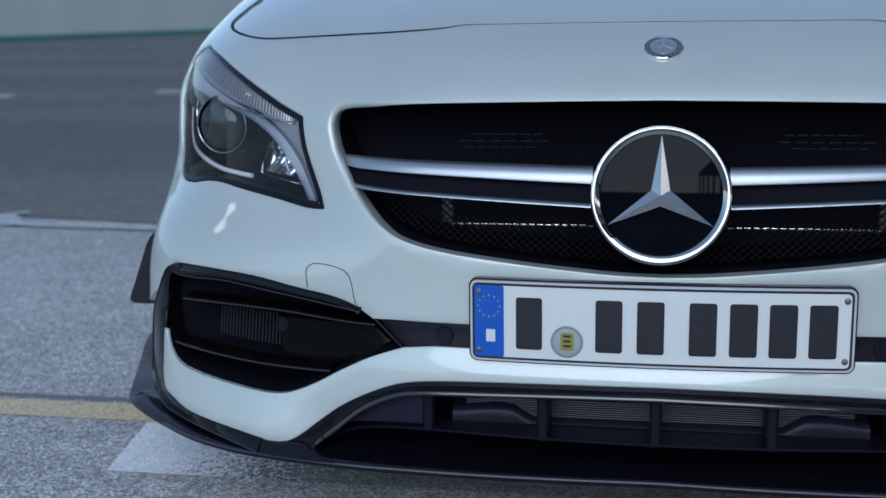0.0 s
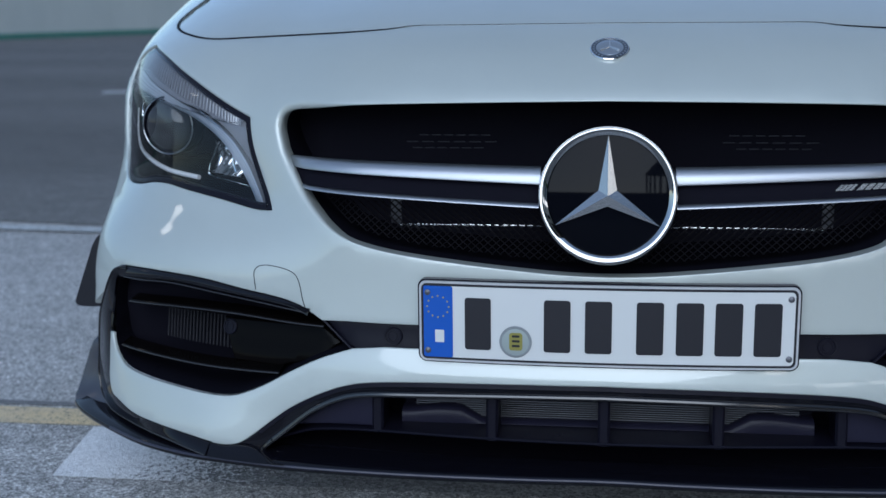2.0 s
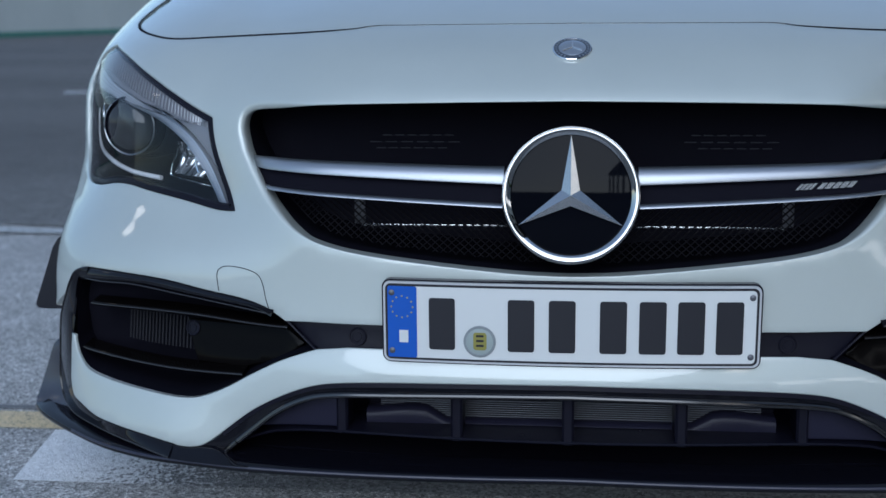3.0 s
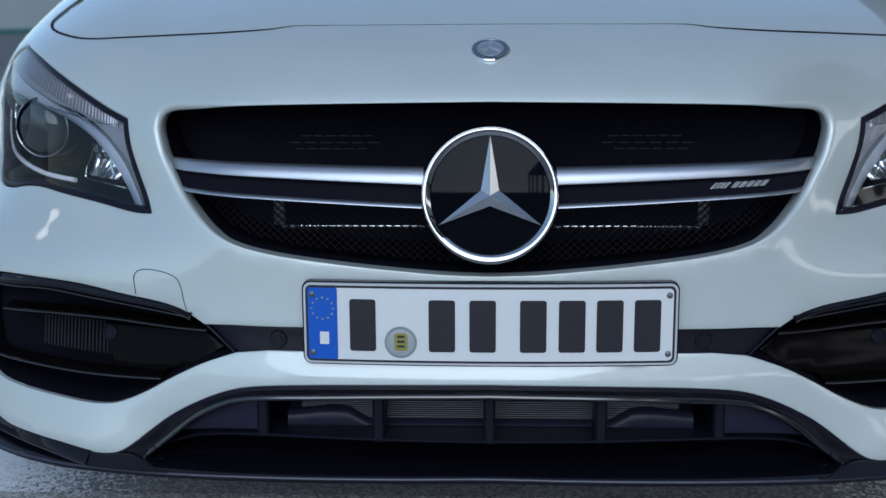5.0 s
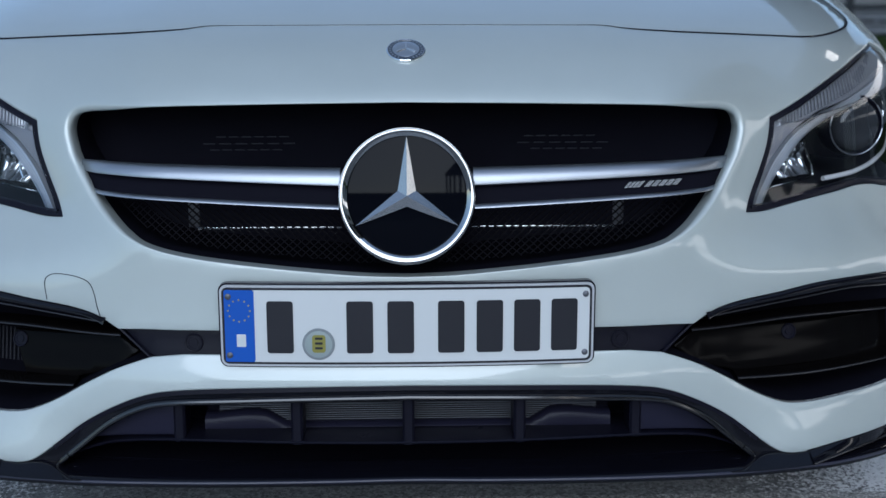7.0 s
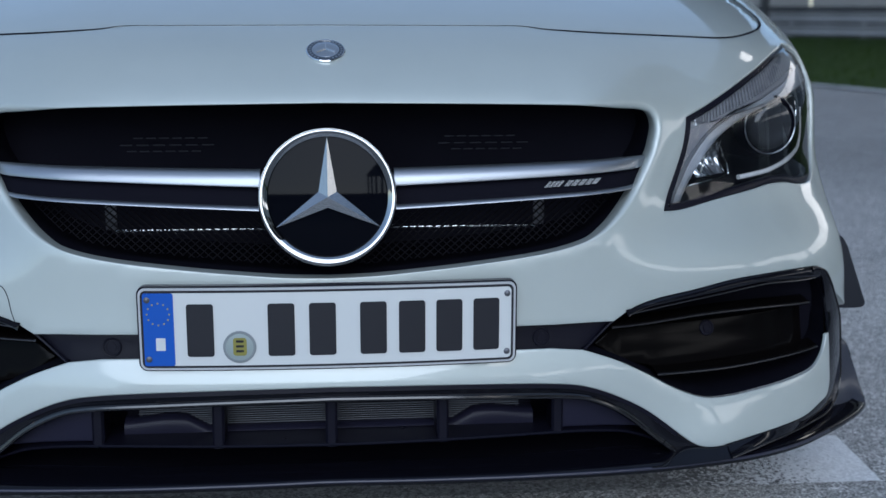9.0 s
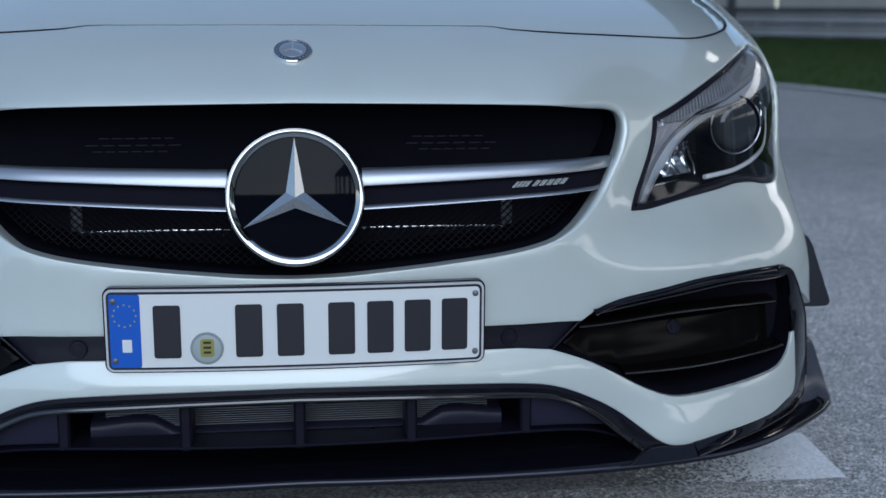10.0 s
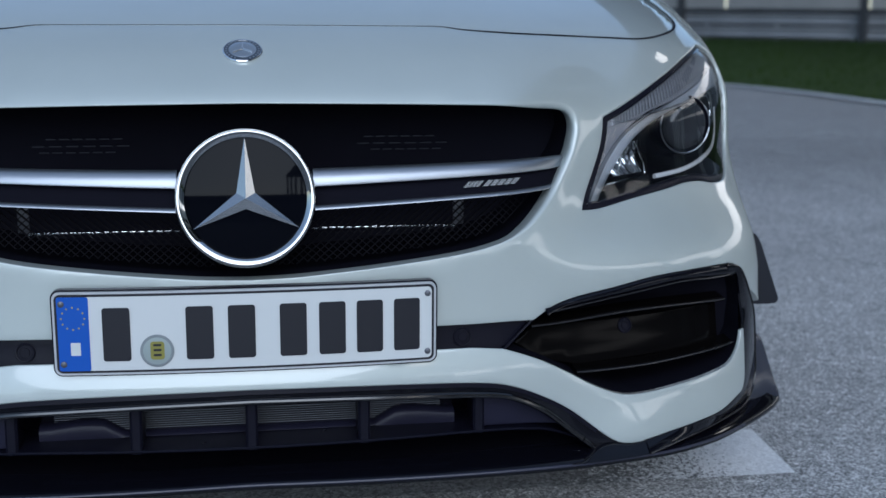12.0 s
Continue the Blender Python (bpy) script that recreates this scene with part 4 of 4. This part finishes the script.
for sign in (-1, 1):
    blade(sign * .094, sign * .478, (.5545, .5665), (.5790, .5835), SILVER, "upper_blade", "brushed silver upper grille blade", .019, -.004)
    blade(sign * .094, sign * .470, (.526, .5415), (.556, .5675), DARK, "blade_core", "dark panel between the blades", .02, -.010)
    blade(sign * .094, sign * .466, (.5225, .5368), (.530, .5432), SILVER, "lower_blade", "thin silver lower grille blade", .018, -.003)

# diamond mesh over the whole opening
bm = bmesh.new()
pitch = .0122
poly = grown([p for p in even(grille_poly, .02)] if area(grille_poly) > 0 else list(reversed(even(grille_poly, .02))), -.004)
heights = [.432 + i * .0027 for i in range(90)]
slant = np.array([z - .55 for z in heights]) * 1.15
climb = np.array([s_of(z) for z in heights])
for direction in (1, -1):
    for k in range(-56, 57):
        run = []
        across = k * pitch + direction * slant
        good = inside(poly, across, climb) & (np.array(heights) < .560) & (across ** 2 + (slant / 1.15 + .005) ** 2 > .085 ** 2)
        for x, c, ok in zip(across, climb, good):
            run.append(skin(x, c) + Vector((0, .042, 0)) if ok else None)
        i = 0
        while i < len(run):
            if run[i] is None:
                i += 1
                continue
            j = i
            while j + 1 < len(run) and run[j + 1] is not None:
                j += 1
            if j - i > 1:
                w = .0011
                sts = [[p + Vector((-w, 0, 0)), p + Vector((w, 0, 0)), p + Vector((w * .6, .006, 0)), p + Vector((-w * .6, .006, 0))] for p in (run[i:j + 1:6] + ([run[j]] if (j - i) % 6 else []))]
                if len(sts) > 1:
                    sweep_bm(sts, bm=bm)
            i = j + 1
part("mesh", bm, MESH_BLACK, grille, "black diamond grille mesh")
# bright edges of the cooler pack behind the mesh
for sign in (-1, 1):
    part("cooler_rail", box_bm((.225, .004, .0030), pose(sign * .195, .098, .4860), 0.0006), CHROME, grille, "bright cooler edge")
    part("cooler_post", box_bm((.016, .004, .048), pose(sign * .312, .112, .509), 0.001), ALLOY, grille)
    for i, (z, x0, x1) in enumerate(((.616, .17, .28), (.606, .16, .30), (.597, .18, .29))):
        n = 6
        for k in range(n):
            x = x0 + (x1 - x0) * (k + .5) / n
            part("cooler_slot", box_bm(((x1 - x0) / n * .7, .003, .0014), pose(sign * x, .125, z)), DIM_FIN, grille, smooth=False)

# ---- round badge: ring, dark dish and a three-armed shape ----
tilt = pose(0, .016, .5445, 82, 0, 0)
badge = part("badge", revolve_bm([(0, -.030), (.0965, -.030), (.0965, -.004), (.0958, .001), (.0945, .0040), (.0915, .0046), (.0885, .0040), (.0835, .0012), (.0822, -.002), (.0818, -.004)], 96, tilt), RING_CHROME, CAR,
             "round badge with a chrome ring and black dish", angle=25)
part("badge_dish", revolve_bm([(.0850, -.006)] + [(r, -.0035 + .0035 * (1 - (r / .087) ** 2)) for r in (.0846, .08, .07, .06, .05, .04, .03, .02, .01, 0)], 96, pose(0, .016, .5445, 83.6, 0, 0)), DISH, badge, "gloss black dish")
part("ring_groove", revolve_bm([(.0942, .0034), (.0938, .0046), (.0930, .0047), (.0926, .0040)], 96, tilt), ALLOY, badge, "thin grey groove round the ring")
for k in range(3):
    a = radians(90 + 120 * k)
    bm = bmesh.new()
    top, base = bm.verts.new(tilt @ Vector((0, 0, .0125))), bm.verts.new(tilt @ Vector((0, 0, -.002)))
    tip = bm.verts.new(tilt @ Vector((.0830 * math.cos(a), .0830 * math.sin(a), .0014)))
    sides = [bm.verts.new(tilt @ Vector((.0146 * math.cos(a + q), .0146 * math.sin(a + q), .0024))) for q in (radians(-60), radians(60))]
    for p, q in ((sides[0], tip), (tip, sides[1]), (sides[1], sides[0])):
        if p is not sides[1]:
            bm.faces.new((top, p, q))
        bm.faces.new((base, q, p))
    part("badge_arm", bm, ARM_SILVER, badge, "faceted chrome arm", smooth=False)

# small round emblem on the nose
s = s_of(.739)
m = Matrix.Translation(skin(0, s)) @ skin_axes(0, s)[2].to_track_quat("Z", "Y").to_matrix().to_4x4()
nose = part("nose_emblem", revolve_bm([(.0285, -.004), (.0285, .0015), (.0275, .0026), (.0265, .0022), (.0262, .0015)], 48, m), CHROME, CAR, "small round chrome-rimmed emblem")
part("emblem_band", revolve_bm([(.0263, .0012), (.0215, .0026), (.0195, .0030)], 48, m), material("emblem_grey", (.06, .075, .10), .3), nose, "dark blue-grey band")
part("emblem_disc", revolve_bm([(.0196, .0030), (.0190, .0034), (.012, .0042), (0, .0046)], 48, m), ARM_SILVER, nose, "silver middle")
bm = bmesh.new()
for k in range(3):
    a = radians(90 + 120 * k)
    box_bm((.0022, .016, .0012), m @ Matrix.Rotation(a - radians(90), 4, "Z") @ Matrix.Translation((0, .008, .0048)), 0, bm)
part("emblem_arms", bm, CHROME, nose, smooth=False)
bm = bmesh.new()
for k in range(26):
    a = radians(360 / 26 * k)
    if abs(math.sin(a)) > .25:
        box_bm((.0022, .0030, .0006), m @ Matrix.Rotation(a, 4, "Z") @ Matrix.Translation((0, .0233, .0024)), 0, bm)
part("emblem_marks", bm, REFLECTOR, nose, "tiny silver bars", smooth=False)

# small plate on the grille blade: slanted silver strokes and bars
bm = bmesh.new()
for k in range(9):
    x = .3125 + k * .0062 if k < 4 else .3425 + (k - 4) * .0105
    w = .0045 if k < 4 else .0075
    sl = .0065
    y = skin(x, s_of(.552)).y + .0065
    vs = [bm.verts.new((x + o + (h - .548) * .9, y + d, h + (x - .31) * .035)) for d in (0, .006) for o, h in ((0, .5465), (w, .5465), (w, .5465 + sl * 1.35), (0, .5465 + sl * 1.35))]
    for q in ((0, 1, 2, 3), (7, 6, 5, 4), (0, 4, 5, 1), (1, 5, 6, 2), (2, 6, 7, 3), (3, 7, 4, 0)):
        bm.faces.new([vs[i] for i in q])
part("blade_badge", bm, SATIN_CHROME, grille, "small silver strokes and bars", smooth=False)

# ---- headlamps ----
for sign in (-1, 1):
    poly = side_of(sign, lamp_poly)
    lamp = well("headlamp", poly, DARK, CAR, 0.02, 0.86, "clear headlamp with a projector and pale brow", start=0.012)
    small = grown(even(poly, .012) if area(poly) > 0 else list(reversed(even(poly, .012))), -.0108)
    small = [p + Vector((math.copysign(.0065 * ease(.77, .85, abs(p[0])), p[0]), .003 * ease(.77, .85, abs(p[0])) * ease(s_of(.62), s_of(.70), p[1]))) for p in small]
    panel("lamp_rim", poly, [small], SATIN, lamp, "black lamp rim", lift=-0.004, edge=0.0015, depth=0.012, step=0.008)
    lens = panel("lamp_glass", grown(small, .004), [], LENS, lamp, "clear curved lamp cover", lift=-0.0025, edge=0.0008, depth=0.002, step=0.012)
    lens.visible_shadow = False
    inner = [(-.522, .520), (-.534, .551), (-.548, .590), (-.558, .628)]
    top = [(-.558, .630), (-.592, .647), (-.641, .670), (-.698, .695), (-.755, .718), (-.813, .736), (-.851, .725), (-.880, .697), (-.886, .672)]
    low = [(-.885, .655), (-.845, .668), (-.800, .670), (-.748, .665), (-.682, .655), (-.644, .643), (-.598, .614), (-.566, .581), (-.538, .542), (-.526, .522)]
    brow = side_of(sign, line2(inner) + line2(top)[1:] + line2(low))
    panel("lamp_brow", brow, [], SMOKED, lamp, "smoked ribbed brow", lift=-0.011, edge=0.002, depth=0.01, step=0.008)
    bm = bmesh.new()
    up, dn = line2(top[:-2], 8), line2([(-.562, .622), (-.592, .628), (-.641, .646), (-.698, .666), (-.755, .685), (-.812, .701), (-.846, .698)], 8)
    for a, b in list(zip(up, dn))[1:]:
        p, q = (skin(-sign * k[0], k[1]) - skin_axes(-sign * k[0], k[1])[2] * .0085 for k in (a.lerp(b, .10), b))
        tube_bm([p, q], 0.0015, 5, bm)
    part("brow_ribs", bm, RIB_GREY, lamp, "fine grey ribs")
    # the smooth pale band that sweeps from the outer corner down to the low inner tip, with fine ridges along it
    band_top = line2([(-.876, .702), (-.838, .700), (-.779, .682), (-.711, .661), (-.644, .635), (-.597, .609), (-.564, .573), (-.543, .538), (-.527, .511)])
    band_low = line2([(-.882, .676), (-.844, .671), (-.785, .663), (-.709, .647), (-.652, .628), (-.607, .600), (-.577, .567), (-.556, .538), (-.540, .513)])
    panel("brow_band", side_of(sign, band_top + list(reversed(band_low))), [], BROW, lamp, "smooth pale band under the ribs", lift=-0.008, edge=0.0015, depth=0.012, step=0.006)
    for f, rad in ((.0, .0011), (.30, .0006), (.55, .0006), (.78, .0006), (1.0, .0011)):
        ridge = [a.lerp(b, f) for a, b in zip(band_top, band_low)]
        part("brow_edge", tube_bm([skin(-sign * k[0], k[1]) - skin_axes(-sign * k[0], k[1])[2] * .0072 for k in ridge], rad, 6), REFLECTOR, lamp)
    for line, rad in (([(-.802, .622), (-.801, .647), (-.789, .658), (-.746, .657), (-.702, .649), (-.648, .639), (-.598, .629), (-.566, .631)], .0011), ([(-.665, .651), (-.640, .637), (-.609, .619)], .0009)):
        part("light_line", tube_bm(path3(line, -.0062, 5, -sign), rad, 6), CHROME, lamp, "thin bright line")
    drl = [(-.841, .632), (-.842, .610), (-.839, .588), (-.822, .566), (-.781, .5535), (-.729, .5445), (-.691, .5415), (-.657, .5395)]
    part("light_guide", tube_bm(path3(drl, -.012, 5, -sign), lambda t: .0014 + .0026 * ease(.25, .6, t), 8), LIGHTBAR, lamp, "white light guide")
    for line in ([(-.714, .5325), (-.688, .5300), (-.661, .5270)], [(-.641, .5250), (-.615, .5220), (-.590, .5190)]):
        part("lower_guide", tube_bm(path3(line, -.010, 4, -sign), .0017, 6), FIN_GREY, lamp)
    c = Vector((sign * .731, .305, .611))
    face = pose(*c, 90, 0, 0) @ pose(0, 0, 0, 0, sign * 12, 0)
    proj = part("projector", revolve_bm([(.050, -.03), (.050, .0), (.048, .003), (.046, .003), (.044, -.002), (.042, -.002)], 48, face), SATIN, lamp, "round projector lamp")
    part("projector_lens", revolve_bm([(.0430, -.004)] + [(.0425 * math.cos(a), .016 * math.sin(a)) for a in (radians(q) for q in (5, 15, 25, 35, 45, 55, 65, 75, 85, 90))], 48, face),
         PROJECTOR_GLASS, proj, "dark glass lens")
    part("projector_ring", tube_bm([face @ Vector((.0475 * math.cos(a), .0475 * math.sin(a), .004)) for a in (radians(q) for q in range(130, 405, 8))], .0011, 6), REFLECTOR, proj)
    cup = side_of(sign, flat([(-.592, .606), (-.628, .600), (-.640, .552), (-.600, .543), (-.552, .536), (-.572, .572)]))
    panel("reflector", cup, [], SATIN, lamp, "dark reflector housing", lift=-0.046, edge=0.002, depth=0.01, step=0.008)
    bm = bmesh.new()
    rows = []
    for i in range(25):
        f = i / 24
        row = []
        for j in range(13):
            g = j / 12
            u = .634 - f * (.052 + .022 * (1 - g))
            z = .599 - g * (.050 + .004 * f) - f * .004 * (1 - g)
            deep = .018 + .020 * 4 * g * (1 - g) * (.4 + f * (1 - f) * 2.4) + .0045 * math.cos(f * 15.7 + g * 2.2)
            row.append(bm.verts.new(on_skin(sign * u, z, -deep)))
        rows.append(row)
    for r0, r1 in zip(rows, rows[1:]):
        for j in range(12):
            bm.faces.new((r0[j], r0[j + 1], r1[j + 1], r1[j]) if sign > 0 else (r1[j], r1[j + 1], r0[j + 1], r0[j]))
    part("reflector_bowl", bm, FACET, lamp, "fluted chrome reflector bowl", angle=60)
    part("reflector_frame", tube_bm(path3([(-.597, .597), (-.617, .597), (-.628, .580), (-.638, .552), (-.633, .544), (-.595, .538), (-.553, .5315)], -.014, 4, -sign), .0015, 6), CHROME, lamp, "bright frame of the reflector")
    part("reflector_fin", tube_bm(path3([(-.588, .590), (-.592, .570), (-.586, .552)], -.016, 4, -sign), .0022, 6), CHROME, lamp)

# ---- tow eye cover seam on the bumper ----
tow = [(-.524, .386), (-.527, .409), (-.523, .419), (-.512, .4235), (-.495, .4235), (-.474, .420), (-.459, .413), (-.452, .399), (-.448, .380), (-.443, .364)]
part("tow_cover_seam", ribbon_bm([(skin(p[0], p[1]) + skin_axes(p[0], p[1])[2] * .0002, skin_axes(p[0], p[1])[2]) for p in line2(tow)], .0012, .0004), SATIN, CAR, "thin seam of the tow eye cover")

# ---- number plate ----
def plate_bend(x):
    return -.0115 * (1 - (x / .2625) ** 2)


def slab(name, x0, x1, z0, z1, y, thick, mat, parent, r=.002, label=""):
    """A thin slab that follows the plate's gentle bend."""
    bm = box_bm((x1 - x0, thick, z1 - z0), pose((x0 + x1) / 2, y + thick / 2, (z0 + z1) / 2))
    if r:
        es = [e for e in bm.edges if abs((e.verts[0].co - e.verts[1].co).normalized().y) > .9]
        bmesh.ops.bevel(bm, geom=es, offset=r, segments=5, affect="EDGES", profile=0.5)
    for x in np.arange(-.252, .26, .018):
        if x0 < x < x1:
            bmesh.ops.bisect_plane(bm, geom=list(bm.verts) + list(bm.edges) + list(bm.faces), plane_co=(x, 0, 0), plane_no=(1, 0, 0))
    for v in bm.verts:
        v.co.y += plate_bend(v.co.x)
    return part(name, bm, mat, parent, label, smooth=False)


holder = slab("plate_holder", -.2650, .2650, .3040, .4252, .006, .012, SATIN, CAR, .012, "black plate holder")
plate = slab("number_plate", -.2625, .2625, .3065, .4230, .002, .012, PLATE_METAL, CAR, .010, "white plate with a blue band and plain bars")
slab("plate_border", -.2594, .2594, .3096, .4199, .0014, .002, PLATE_INK, plate, .008, "black border line")
slab("plate_face", -.2560, .2560, .3130, .4165, .0006, .002, PLATE_WHITE, plate, .006, "white reflective face")
slab("blue_band", -.2560, -.2140, .3130, .4165, .0000, .002, PLATE_BLUE, plate, .003, "blue band")
for k in range(12):
    a = radians(30 * k)
    slab("band_star", -.2352 + .0155 * math.cos(a) - .0011, -.2352 + .0155 * math.cos(a) + .0011, .3868 + .0155 * math.sin(a) - .0011, .3868 + .0155 * math.sin(a) + .0011,
         -.0006, .001, YELLOW_INK, plate, .0006)
slab("band_bar", -.2395, -.2265, .3350, .3530, -.0006, .001, PLATE_WHITE, plate, .001, "small white bar")
for x in (-.1782, -.0668, -.0098, .0607, .1148, .1674, .2201):
    slab("plate_bar", x - .0185, x + .0185, .3262, .4010, -.0006, .0012, PLATE_INK, plate, .004, "plain dark bar")
seal_at = pose(-.1248, .0004 + plate_bend(-.1248), .3397, 90, 0, -2.3)
part("seal_ring", revolve_bm([(.0228, -.001), (.0228, .0013), (.0222, .0017), (.0196, .0017), (.0192, .0012)], 40, seal_at), SEAL_RIM, plate, "speckled grey rim of the seal")
part("plate_seal", revolve_bm([(.0222, -.001), (.0222, .0008), (.0215, .0012), (0, .0012)], 40, seal_at), SEAL_GREY, plate, "round grey seal")
shield = slab("seal_shield", -.1338, -.1150, .3275, .3530, -.0012, .001, SEAL_GOLD, plate, .004, "plain gold shield shape")
for z in (.3340, .3410, .3480):
    slab("shield_bar", -.1298, -.1190, z - .0016, z + .0016, -.0016, .0006, PLATE_INK, shield, .001, "small dark bar")
for x in (-.250, .250):
    for z in (.3225, .4070):
        part("plate_screw", revolve_bm([(.0045, 0), (.0042, .0018), (.002, .0028), (0, .003)], 16, pose(x, .0006 + plate_bend(x), z, 90, 0, 0)), ALLOY, plate)

# ---- the rest of the car, closed behind the nose ----
# unseen dark box, added to stop light leaking through the nose
part("light_block", box_bm((1.0, .55, .50), pose(0, .60, .44), .02), DARK, CAR, smooth=False)
sts = []
for y, w, top in ((1.0, .884, .935), (1.25, .888, .955), (2.2, .888, .975), (3.2, .888, .99), (4.0, .870, 1.0), (4.45, .80, .97), (4.62, .68, .90)):
    half = [(0, top), (w * .55, top - .004), (w * .80, top - .02), (w * .92, top - .06), (w * .985, top - .18), (w, .60), (w * .99, .35), (w * .95, .22), (w * .85, .17), (0, .17)]
    sts.append([Vector((x, y, z)) for x, z in half] + [Vector((-x, y, z)) for x, z in reversed(half[1:-1])])
part("rear_body", sweep_bm(sts), PAINT, CAR, "glossy white body sides", angle=60)
sts = []
for y, w, z0, z1 in ((1.15, .66, .93, .955), (1.75, .63, .95, 1.30), (2.15, .60, .96, 1.405), (2.9, .58, .97, 1.40), (3.5, .56, .98, 1.27), (4.1, .58, .98, 1.02)):
    half = [(0, z1), (w * .7, z1 - .01), (w * .92, z1 - .05 * min(1, (z1 - z0) * 3)), (w * 1.22, z0)]
    sts.append([Vector((x, y, z)) for x, z in half] + [Vector((-x, y, z)) for x, z in reversed(half[1:])])
part("cabin", sweep_bm(sts), GLASS, CAR, "dark glazed cabin", angle=60)
sts = []
for y, w, z1 in ((1.98, .615, 1.366), (2.15, .60, 1.408), (2.5, .592, 1.416), (2.9, .58, 1.404), (3.2, .572, 1.352)):
    half = [(0, z1 + .006), (w * .5, z1 + .003), (w * .74, z1 - .006), (w * .95, z1 - .050)]
    top = [Vector((x, y, z)) for x, z in half]
    ring = [Vector((-p.x, p.y, p.z)) for p in reversed(top[1:])] + top
    sts.append(ring + [p - Vector((0, 0, .012)) for p in reversed(ring)])
part("roof", sweep_bm(sts), PAINT, CAR, "glossy white roof", angle=60)


def wheel(x, y):
    m = pose(x, y, .325, 0, 90, 0)
    w = part("wheel", revolve_bm([(.22, -.11), (.30, -.112), (.318, -.10), (.325, -.08), (.325, .08), (.318, .10), (.30, .112), (.22, .11)], 48, m), RUBBER, CAR, "black road tyre and dark rim")
    bm = revolve_bm([(.225, -.09), (.215, -.09), (.205, .03), (.215, .09), (.225, .09)], 40, m)
    for k in range(10):
        box_bm((.19, .03, .03), m @ Matrix.Rotation(radians(36 * k), 4, "Z") @ Matrix.Translation((.11, 0, .05 if x > 0 else -.05)), .004, bm)
    part("rim", bm, SATIN, w, smooth=False)


for x in (-.775, .775):
    for y in (.92, 3.62):
        wheel(x, y)
